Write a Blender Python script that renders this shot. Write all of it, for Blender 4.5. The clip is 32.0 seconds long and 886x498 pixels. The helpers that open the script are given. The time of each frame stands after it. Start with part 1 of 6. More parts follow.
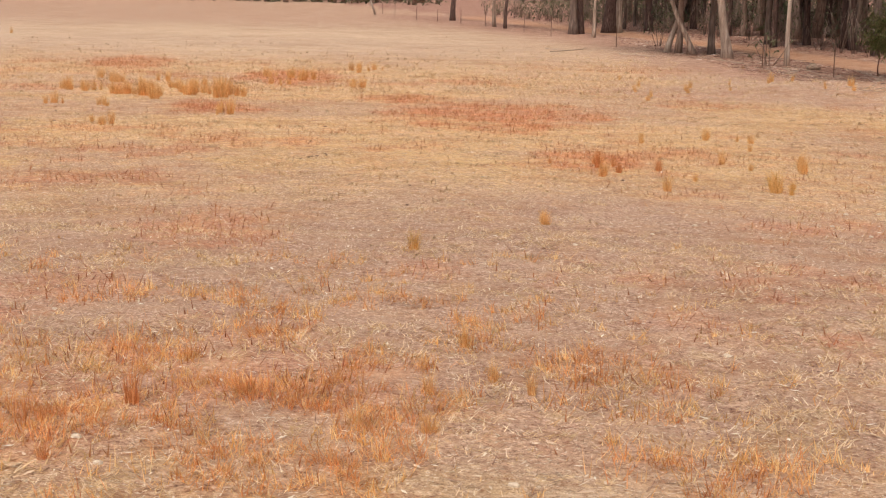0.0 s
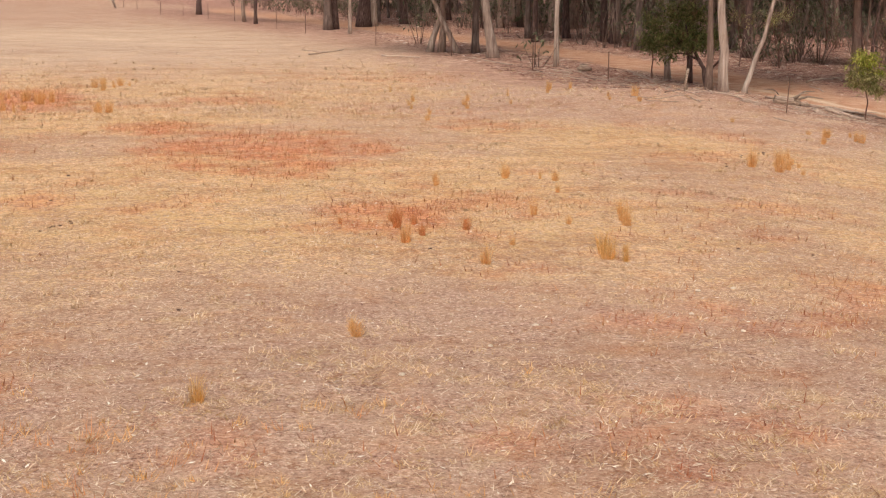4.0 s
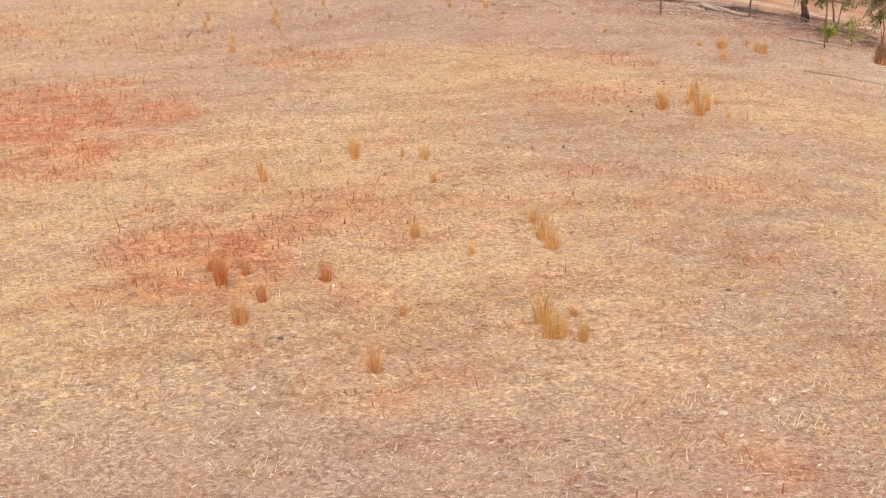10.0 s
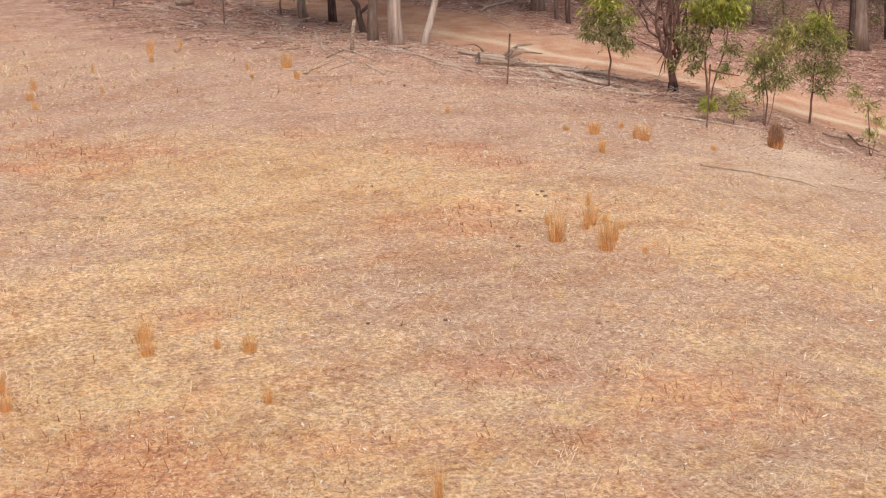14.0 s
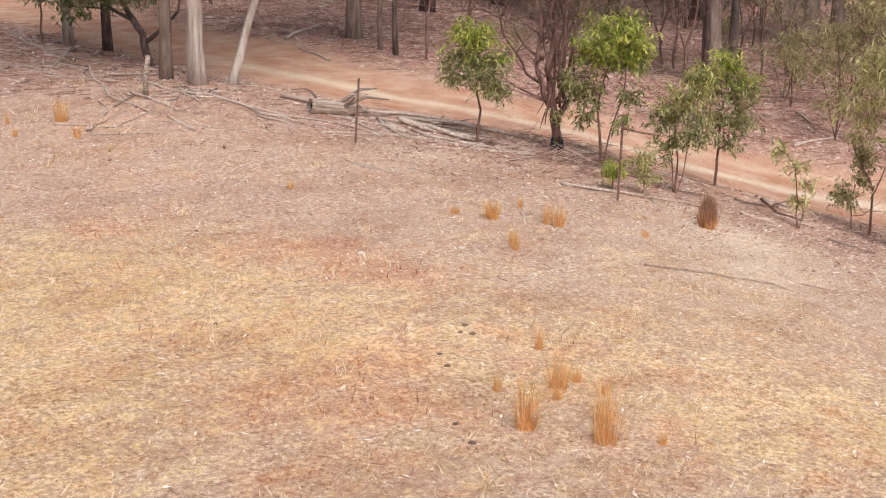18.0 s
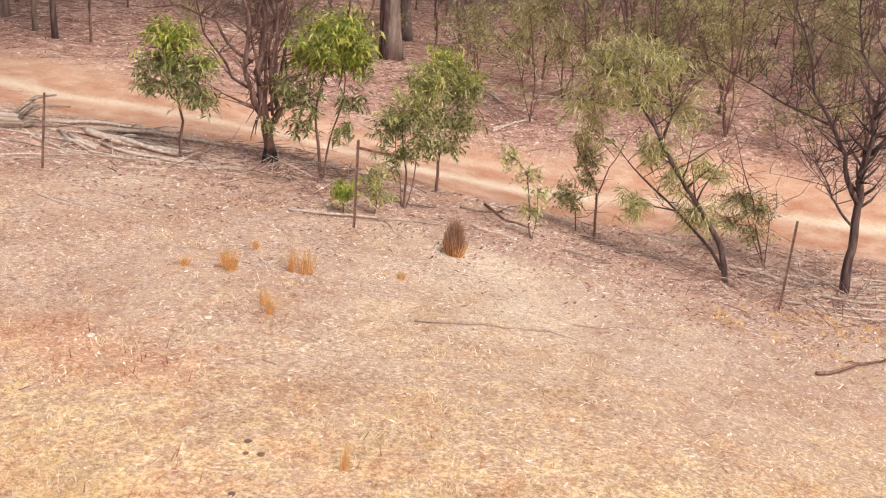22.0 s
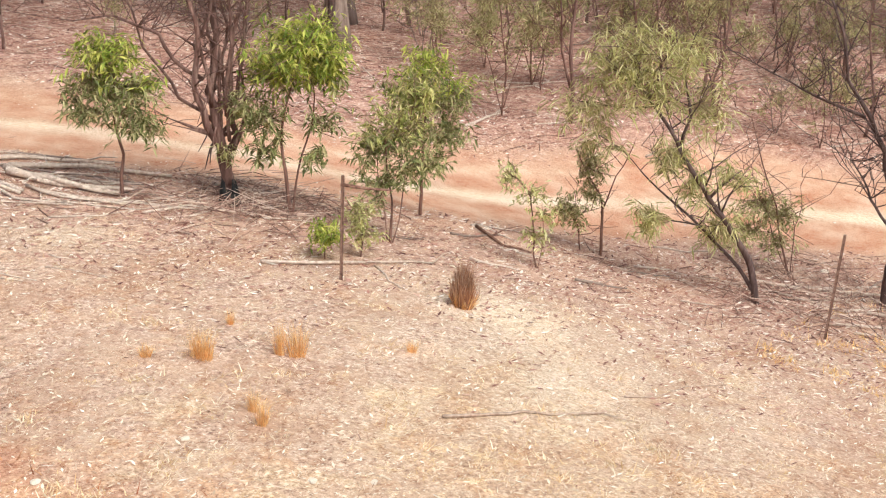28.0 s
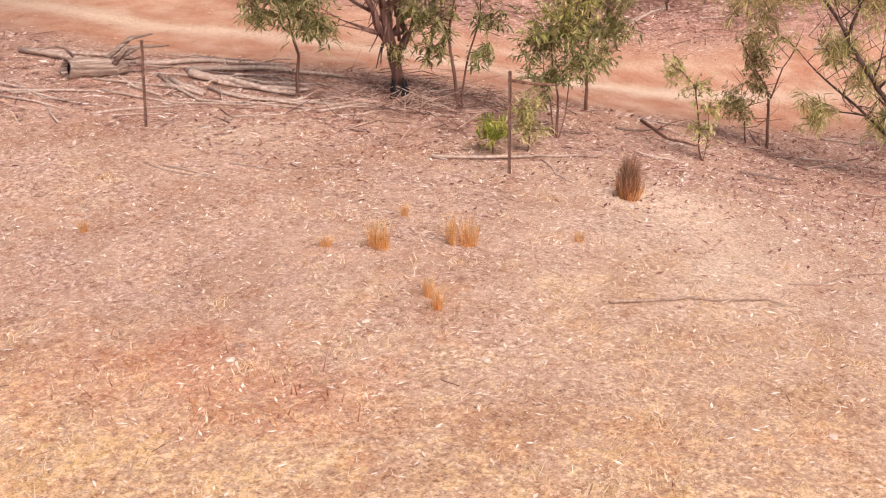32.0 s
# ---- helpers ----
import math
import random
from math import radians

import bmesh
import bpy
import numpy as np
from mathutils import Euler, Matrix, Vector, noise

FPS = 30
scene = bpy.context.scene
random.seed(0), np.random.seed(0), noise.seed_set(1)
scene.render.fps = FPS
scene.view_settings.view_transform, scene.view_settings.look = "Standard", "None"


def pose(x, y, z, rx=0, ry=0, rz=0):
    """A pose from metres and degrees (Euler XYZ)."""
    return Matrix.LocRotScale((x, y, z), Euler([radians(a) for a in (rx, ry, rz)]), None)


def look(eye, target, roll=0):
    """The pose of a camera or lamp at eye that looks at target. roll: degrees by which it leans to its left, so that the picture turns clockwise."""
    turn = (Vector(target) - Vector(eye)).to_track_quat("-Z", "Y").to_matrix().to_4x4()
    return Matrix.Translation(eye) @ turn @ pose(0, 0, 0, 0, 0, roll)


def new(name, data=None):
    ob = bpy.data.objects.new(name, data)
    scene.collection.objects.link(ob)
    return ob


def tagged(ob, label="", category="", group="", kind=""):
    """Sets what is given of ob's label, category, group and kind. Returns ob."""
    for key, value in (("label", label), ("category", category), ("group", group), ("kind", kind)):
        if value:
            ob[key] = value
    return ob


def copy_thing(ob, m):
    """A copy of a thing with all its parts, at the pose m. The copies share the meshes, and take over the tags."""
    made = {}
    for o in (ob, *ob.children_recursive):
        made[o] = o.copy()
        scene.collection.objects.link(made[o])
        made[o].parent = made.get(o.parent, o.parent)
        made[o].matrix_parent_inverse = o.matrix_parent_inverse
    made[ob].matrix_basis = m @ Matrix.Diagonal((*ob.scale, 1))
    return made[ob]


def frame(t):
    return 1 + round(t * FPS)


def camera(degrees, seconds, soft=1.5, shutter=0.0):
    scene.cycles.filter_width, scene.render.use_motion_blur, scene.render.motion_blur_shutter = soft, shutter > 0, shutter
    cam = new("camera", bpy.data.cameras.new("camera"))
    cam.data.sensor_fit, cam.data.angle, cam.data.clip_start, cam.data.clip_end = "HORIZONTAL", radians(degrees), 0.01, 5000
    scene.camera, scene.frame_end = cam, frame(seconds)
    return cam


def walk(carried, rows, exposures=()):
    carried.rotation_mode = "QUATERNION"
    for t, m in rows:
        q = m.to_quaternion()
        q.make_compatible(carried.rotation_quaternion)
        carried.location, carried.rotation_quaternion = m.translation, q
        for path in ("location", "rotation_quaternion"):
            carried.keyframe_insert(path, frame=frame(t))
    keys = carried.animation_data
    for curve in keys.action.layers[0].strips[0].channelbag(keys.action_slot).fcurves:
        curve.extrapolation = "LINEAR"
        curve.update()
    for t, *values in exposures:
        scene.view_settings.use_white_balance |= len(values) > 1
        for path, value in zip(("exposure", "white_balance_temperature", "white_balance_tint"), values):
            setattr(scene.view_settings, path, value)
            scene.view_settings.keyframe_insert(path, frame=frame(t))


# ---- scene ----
cam = camera(34.0, 32.0, soft=1.2)
PATH = [
    (0, (-5.647, -8.524, 3.196), (-5.548, -6.559, 2.839), 1.2),
    (0.5, (-5.68, -8.075, 3.261), (-5.566, -6.111, 2.901), 1.1),
    (1, (-5.704, -7.689, 3.348), (-5.554, -5.727, 2.988), 1.1),
    (1.5, (-5.738, -7.215, 3.441), (-5.569, -5.256, 3.077), 1.1),
    (2, (-5.736, -6.771, 3.497), (-5.513, -4.817, 3.131), 0.9),
    (2.5, (-5.741, -6.293, 3.559), (-5.459, -4.348, 3.192), 0.9),
    (3, (-5.757, -5.849, 3.66), (-5.42, -3.912, 3.291), 0.8),
    (3.5, (-5.76, -5.38, 3.757), (-5.372, -3.454, 3.385), 0.6),
    (4, (-5.748, -4.878, 3.86), (-5.315, -2.962, 3.485), 0.5),
    (4.5, (-5.722, -4.372, 3.966), (-5.237, -2.469, 3.589), 0.4),
    (6.5, (-5.591, -2.362, 4.256), (-4.991, -0.504, 3.822), -0.6),
    (7, (-5.522, -1.829, 4.303), (-4.893, 0.015, 3.851), -0.9),
    (7.5, (-5.4, -1.263, 4.334), (-4.748, 0.567, 3.863), -1.1),
    (8, (-5.275, -0.671, 4.355), (-4.608, 1.15, 3.865), -1.3),
    (8.5, (-5.137, -0.046, 4.382), (-4.471, 1.769, 3.873), -1.4),
    (9, (-4.976, 0.613, 4.391), (-4.312, 2.424, 3.863), -1.5),
    (9.5, (-4.803, 1.271, 4.402), (-4.135, 3.076, 3.856), -1.6),
    (10, (-4.622, 1.932, 4.418), (-3.94, 3.726, 3.857), -1.6),
    (10.5, (-4.422, 2.626, 4.42), (-3.706, 4.406, 3.853), -1.6),
    (11, (-4.231, 3.343, 4.416), (-3.478, 5.107, 3.851), -1.3),
    (11.5, (-4.013, 4.048, 4.43), (-3.226, 5.798, 3.867), -1.3),
    (12, (-3.795, 4.753, 4.453), (-2.974, 6.489, 3.894), -1.1),
    (12.5, (-3.556, 5.407, 4.489), (-2.706, 7.131, 3.935), -1.3),
    (13, (-3.327, 6.164, 4.521), (-2.443, 7.872, 3.971), -1.1),
    (13.5, (-3.085, 6.913, 4.573), (-2.166, 8.604, 4.026), -1.0),
    (14, (-2.848, 7.704, 4.617), (-1.892, 9.374, 4.075), -0.7),
    (14.5, (-2.607, 8.545, 4.635), (-1.609, 10.192, 4.098), -0.5),
    (15, (-2.388, 9.382, 4.664), (-1.345, 11.004, 4.132), -0.3),
    (15.5, (-2.134, 10.125, 4.707), (-1.058, 11.726, 4.18), -0.3),
    (17.5, (-0.87, 13.159, 4.265), (0.32, 14.681, 3.748), 0.9),
    (18, (-0.747, 13.555, 4.318), (0.491, 15.035, 3.79), 1.0),
    (18.5, (-0.738, 13.862, 4.456), (0.55, 15.293, 3.914), 1.3),
    (19, (-0.661, 14.173, 4.572), (0.672, 15.556, 4.016), 1.4),
    (19.5, (-0.609, 14.488, 4.681), (0.768, 15.824, 4.115), 1.8),
    (20, (-0.519, 14.81, 4.769), (0.898, 16.098, 4.191), 1.9),
    (20.5, (-0.406, 15.119, 4.854), (1.049, 16.359, 4.266), 2.2),
    (21, (-0.257, 15.448, 4.888), (1.237, 16.637, 4.293), 2.2),
    (21.5, (-0.112, 15.807, 4.889), (1.421, 16.944, 4.293), 2.6),
    (22, (0.057, 16.234, 4.856), (1.63, 17.315, 4.259), 3.0),
    (22.5, (0.27, 16.59, 4.839), (1.879, 17.619, 4.243), 3.4),
    (23, (0.467, 16.912, 4.85), (2.087, 17.923, 4.253), 3.4),
    (23.5, (0.647, 17.218, 4.851), (2.261, 18.236, 4.252), 3.2),
    (24, (0.847, 17.511, 4.88), (2.454, 18.536, 4.273), 3.1),
    (24.5, (1.023, 17.726, 4.916), (2.629, 18.748, 4.301), 2.8),
    (26.5, (1.759, 18.43, 4.885), (3.377, 19.415, 4.244), 1.2),
    (27, (1.996, 18.611, 4.833), (3.615, 19.597, 4.194), 1.2),
    (27.5, (2.117, 18.699, 4.819), (3.731, 19.694, 4.182), 1.1),
    (28, (2.087, 18.639, 4.825), (3.705, 19.622, 4.18), 1.2),
    (28.5, (1.96, 18.499, 4.851), (3.565, 19.461, 4.147), 1.1),
    (29, (1.864, 18.387, 4.87), (3.459, 19.331, 4.119), 1.1),
    (29.5, (1.789, 18.331, 4.891), (3.369, 19.25, 4.08), 1.2),
    (30, (1.729, 18.286, 4.91), (3.288, 19.207, 4.061), 1.0),
    (30.5, (1.692, 18.269, 4.911), (3.228, 19.228, 4.062), 0.4),
    (31, (1.629, 18.254, 4.922), (3.135, 19.276, 4.093), -0.5),
    (31.5, (1.644, 18.258, 4.922), (3.115, 19.344, 4.114), -1.3),
    (32, (1.702, 18.414, 4.893), (3.151, 19.556, 4.123), -1.8),
]
walk(cam, [(t, look(eye, target, roll)) for t, eye, target, roll in PATH],
     exposures=[(0, -0.24, 6220, 4), (4, -0.21, 6170, 5), (8, -0.12, 5850, 4), (13, -0.10, 5800, 4), (15, -0.15, 5700, 4), (18, 0.05, 5300, 0), (19, 0.07, 5250, -1),
                (21, 0.15, 5350, -1), (23, 0.24, 5650, 3), (24, 0.30, 5600, 3), (27, 0.39, 5400, -3), (28, 0.41, 5300, -6), (29, 0.39, 5400, -3), (30, 0.28, 5600, 4), (31, 0.20, 5850, 10), (32, 0.07, 6000, 16)])

# ---- light: bright thin overcast ----
SUN_ELEVATION, SUN_ROTATION = radians(52), radians(200)
world = bpy.data.worlds.new("overcast_sky")
scene.world = world
world.use_nodes = True
sky = world.node_tree.nodes.new("ShaderNodeTexSky")
sky.sky_type = "NISHITA"
sky.sun_disc = False
sky.sun_elevation, sky.sun_rotation = SUN_ELEVATION, SUN_ROTATION
sky.dust_density, sky.ozone_density, sky.air_density = 9.0, 0.0, 0.55
background = world.node_tree.nodes["Background"]
background.inputs["Strength"].default_value = 0.15
world.node_tree.links.new(sky.outputs["Color"], background.inputs["Color"])
sun = new("sun", bpy.data.lights.new("sun", "SUN"))
sun.data.energy, sun.data.angle, sun.data.color = 1.1, radians(50), (1.0, 0.94, 0.87)
sun.matrix_world = look((0, 0, 60), (0 - 60 * math.sin(SUN_ROTATION) / math.tan(SUN_ELEVATION),
                                    0 - 60 * math.cos(SUN_ROTATION) / math.tan(SUN_ELEVATION), 0))

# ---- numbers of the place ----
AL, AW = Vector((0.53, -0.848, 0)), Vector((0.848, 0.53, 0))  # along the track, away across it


def sg(a):
    return 1 / (1 + np.exp(-np.clip(a, -30, 30)))


def lattice(x, y, seed):
    """Smooth noise from 0 to 1 with a cell of one metre."""
    def corner(i, j):
        h = (i.astype(np.int64) * 374761393 + j.astype(np.int64) * 668265263 + seed * 974634777) & 0x7FFFFFFF
        h = ((h ^ (h >> 13)) * 1274126177) & 0x7FFFFFFF
        return ((h ^ (h >> 16)) & 0xFFFF) / 65535.0
    x, y = np.asarray(x, float), np.asarray(y, float)
    i, j = np.floor(x), np.floor(y)
    u, v = x - i, y - j
    u, v = u * u * (3 - 2 * u), v * v * (3 - 2 * v)
    a = corner(i, j) * (1 - u) + corner(i + 1, j) * u
    b = corner(i, j + 1) * (1 - u) + corner(i + 1, j + 1) * u
    return a * (1 - v) + b * v


def fractal(x, y, size, seed):
    return sum(lattice(np.asarray(x) / size * k, np.asarray(y) / size * k, seed + k) / k for k in (1, 2, 4)) / 1.75


def fence_side(x, y):
    """Metres beyond the straight near stretch of the fence, across the track."""
    return 0.68 * (x - 11.35) + 0.73 * (y - 30)


def lie(x, y):
    """Height of the ground without its small bumps."""
    u = x - 0.6 * y - 0.35 * np.maximum(0, 17 - y)
    v = fence_side(x, y)
    return (0.36 + 0.2 * sg((7 - y) / 2) - 2.5 * sg((u - 0.6) / 2.4) * np.exp(-(np.maximum(0, u - 7) / 30) ** 2)
            + 0.9 * sg((v - 8) / 1.5) * sg((u + 2) / 2) * sg((40 - v) / 8)
            + 0.35 * np.exp(-((x - 9) ** 2 + (y - 33) ** 2) / 12))


TRACK = [(4, 125), (10, 90), (13.6, 66), (14.5, 52), (14.7, 43), (14.6, 36.8), (15.2, 33.7), (16.5, 31.8), (18.4, 30.2),
         (21.2, 28.8), (23.8, 26.9), (25.0, 23.6), (26.4, 17), (29, 2), (31, -30)]


def off_track(x, y):
    """Metres from the middle of the dirt track, and the side."""
    best, side = np.full(np.shape(x), 1e9), np.zeros(np.shape(x))
    for (ax, ay), (bx, by) in zip(TRACK, TRACK[1:]):
        ex, ey = bx - ax, by - ay
        k = np.clip(((x - ax) * ex + (y - ay) * ey) / (ex * ex + ey * ey), 0, 1)
        dx, dy = x - ax - k * ex, y - ay - k * ey
        d = np.hypot(dx, dy)
        s = np.sign(ex * dy - ey * dx)
        side = np.where(d < best, s, side)
        best = np.minimum(best, d)
    return best, side


def beyond(x, y):
    """Metres beyond the fence, which bends to follow the track further off."""
    d, side = off_track(x, y)
    w = sg((np.asarray(y) - 34) / 1.5)
    return fence_side(x, y) * (1 - w) + (d * side + 4.2) * w


def ground(x, y):
    d, _ = off_track(x, y)
    return (lie(x, y) + 0.05 * (fractal(x, y, 1.6, 3) - 0.5) - 0.06 * sg((2.0 - d) / 0.35)
            + 0.05 * np.exp(-((d - 2.7) / 0.5) ** 2))


RUST = [(-2.8, 24.0, 2.2, 3.2, -8), (-2.0, 15.7, 0.9, 1.3, -8), (-8.0, 37.5, 1.3, 2.7, -7), (-5.0, 28.3, 1.0, 1.2, -8),
        (-0.8, 23.3, 0.7, 1.0, -28), (-14.2, 43.1, 1.2, 3.8, 0), (-8.3, 35.7, 1.5, 3.7, 0), (-9.5, 24.8, 0.9, 1.6, 0), (-13.9, 42.0, 1.3, 2.2, 18), (-9.1, 24.8, 1.0, 1.5, 11)]
RUST_FAINT = [(-8.2, 4.3, 0.7, 0.8, 4), (-7.4, 1.0, 0.8, 1.1, 2), (-6.5, 1.4, 0.6, 0.9, 3), (-5.7, 0.8, 0.5, 0.7, 3),
              (7.5, 25.5, 0.9, 0.6, -52), (7.6, 24.6, 0.9, 0.5, -51), (5.1, 21.9, 0.8, 0.6, -36), (-16.7, 37.5, 1.0, 1.2, 17),
              (4.6, 16.2, 0.9, 0.7, 15), (3.4, 17.6, 0.5, 0.5, 5), (1.6, 16.6, 0.8, 0.4, -21), (-0.7, 11.7, 0.4, 0.3, -23),
              (-0.8, 18.5, 0.5, 0.4, -30), (6.2, 22.6, 0.6, 0.5, -22)]


def rusty(x, y):
    out = np.zeros(np.shape(x))
    for strength, some in ((1.0, RUST), (0.42, RUST_FAINT)):
        for cx, cy, a, b, turn in some:
            c, s = math.cos(radians(turn)), math.sin(radians(turn))
            u, v = ((x - cx) * c + (y - cy) * s) / a, ((y - cy) * c - (x - cx) * s) / b
            out = np.maximum(out, strength * sg((0.95 - np.hypot(u, v) + 1.5 * (fractal(x, y, 0.9, 11) - 0.5)) / 0.16))
    specks = 0.5 * sg((fractal(x, y, 2.5, 13) + 0.6 * fractal(x, y, 0.5, 14) - 1.0) / 0.05) * sg((47 - y) / 3)
    return np.maximum(out * (0.4 + 0.5 * sg((fractal(x, y, 0.45, 12) - 0.42) / 0.06)), specks * (1 - sg((beyond(x, y) + 5) / 1)))


def track_cover(x, y):
    d, side = off_track(x, y)
    half = np.where(side > 0, 1.7, 1.45 + 1.0 * sg((33 - np.asarray(y)) / 0.8))
    return sg((half - d + 0.9 * (fractal(x, y, 1.3, 21) - 0.5)) / 0.2)


def pale_cover(x, y):
    """Pale dust: a wheel line on the track, the trampled spots of the paddock and its far dusty stretch."""
    d, side = off_track(x, y)
    wheel = (1 - 0.85 * sg((y - 39) / 2)) * (np.exp(-((d * side + 0.42 + 0.6 * (fractal(x, y, 4, 5) - 0.5)) / 0.27) ** 2) * (0.35 + 0.85 * sg((fractal(x, y, 2.2, 8) - 0.42) / 0.08))
             + 0.4 * np.exp(-((d * side - 0.95 + 0.5 * (fractal(x, y, 4, 6) - 0.5)) / 0.3) ** 2) * sg((fractal(x, y, 1.7, 7) - 0.5) / 0.08))
    spot = (0.5 * np.exp(-((x - 12.6) ** 2 / 4.0 + (y - 23.8) ** 2 / 2.5)) + 0.55 * np.exp(-((x - 11.85) ** 2 / 0.3 + (y - 29.05) ** 2 / 0.25))
            + 0.6 * np.exp(-((x - 14.2) ** 2 / 0.5 + (y - 25.2) ** 2 / 0.5)) + 0.5 * np.exp(-((x + 4.6) ** 2 / 1.6 + (y + 1.6) ** 2 / 0.5)))
    far = 0.8 * sg((y - 50) / 5) * sg((84 - y) / 7) * sg((-5 - beyond(x, y)) / 3) * (0.2 + 1.1 * fractal(x, y, 6, 15))
    return np.clip(np.maximum(np.maximum(wheel, far), spot * (0.5 + 1.0 * fractal(x, y, 0.8, 9))), 0, 1)


def bare_cover(x, y):
    v = beyond(x, y)
    n = fractal(x, y, 5.0, 31) + 0.45 * (fractal(x, y, 1.1, 32) - 0.5)
    field = sg((n - 0.56) / 0.06) * 0.5
    near = np.exp(-((x + 3.5) ** 2 / 90 + (y - 5.0) ** 2 / 34)) * 1.4 * (0.5 + 1.0 * fractal(x, y, 2.2, 34))
    strip = sg((v + 6.0 + 6 * (fractal(x, y, 3, 33) - 0.5)) / 1.4) * 0.95
    far = sg((y - 48) / 6) * 0.95 * (0.75 + 0.5 * fractal(x, y, 7, 35))
    return np.clip(np.maximum.reduce([field, near, strip, far]), 0, 1)


def litter_cover(x, y):
    v = beyond(x, y)
    d, side = off_track(x, y)
    wood = sg((d * side - 1.9 + 1.2 * (fractal(x, y, 1.5, 41) - 0.5)) / 0.35)
    far = sg((np.asarray(y) - 38) / 2.0)
    verge = sg((v + 0.4 + 4.0 * far + 1.4 * (fractal(x, y, 1.2, 42) - 0.5)) / (0.3 + 0.8 * far)) * (0.5 + 0.42 * far)
    brush = 0.85 * np.exp(-(((x - 19.3) / 1.9) ** 2 + ((y - 24.3) / 1.3) ** 2)) + 0.6 * np.exp(-(((x - 14.6) / 1.1) ** 2 + ((y - 28.6) / 0.8) ** 2))
    return np.clip(np.maximum(np.maximum(wood, verge), brush), 0, 1) * (1 - track_cover(x, y))


# ---- materials ----
def material(name, roughness=0.9, metallic=0.0):
    m = bpy.data.materials.new(name)
    m.use_nodes = True
    shader = m.node_tree.nodes["Principled BSDF"]
    shader.inputs["Roughness"].default_value = roughness
    shader.inputs["Metallic"].default_value = metallic
    shader.inputs["Specular IOR Level"].default_value = 0.2
    return m, m.node_tree.nodes, m.node_tree.links, shader


def ramp(nodes, links, value, stops):
    node = nodes.new("ShaderNodeValToRGB")
    while len(node.color_ramp.elements) < len(stops):
        node.color_ramp.elements.new(0.5)
    for e, (at, colour) in zip(node.color_ramp.elements, stops):
        e.position, e.color = at, (*colour, 1)
    links.new(value, node.inputs["Fac"])
    return node.outputs["Color"]


def grain(nodes, links, scale, detail=4, stretch=(1, 1, 1), rough=0.6):
    place = nodes.new("ShaderNodeTexCoord")
    mapping = nodes.new("ShaderNodeMapping")
    mapping.inputs["Scale"].default_value = stretch
    node = nodes.new("ShaderNodeTexNoise")
    node.inputs["Scale"].default_value, node.inputs["Detail"].default_value = scale, detail
    node.inputs["Roughness"].default_value = rough
    links.new(place.outputs["Object"], mapping.inputs["Vector"])
    links.new(mapping.outputs["Vector"], node.inputs["Vector"])
    return node.outputs["Fac"]


def mix(nodes, links, fac, a, b, blend="MIX"):
    node = nodes.new("ShaderNodeMix")
    node.data_type, node.blend_type = "RGBA", blend
    for value, at in ((fac, 0), (a, 6), (b, 7)):
        if isinstance(value, (int, float)):
            node.inputs[at].default_value = value
        elif isinstance(value, tuple):
            node.inputs[at].default_value = (*value, 1)
        else:
            links.new(value, node.inputs[at])
    return node.outputs[2]


def bump(nodes, links, shader, height, strength=0.5, distance=0.02):
    node = nodes.new("ShaderNodeBump")
    node.inputs["Strength"].default_value, node.inputs["Distance"].default_value = strength, distance
    links.new(height, node.inputs["Height"])
    links.new(node.outputs["Normal"], shader.inputs["Normal"])


def math_node(nodes, links, kind, a, c):
    node = nodes.new("ShaderNodeMath")
    node.operation = kind
    for value, at in ((a, 0), (c, 1)):
        if isinstance(value, (int, float)):
            node.inputs[at].default_value = value
        else:
            links.new(value, node.inputs[at])
    return node.outputs[0]


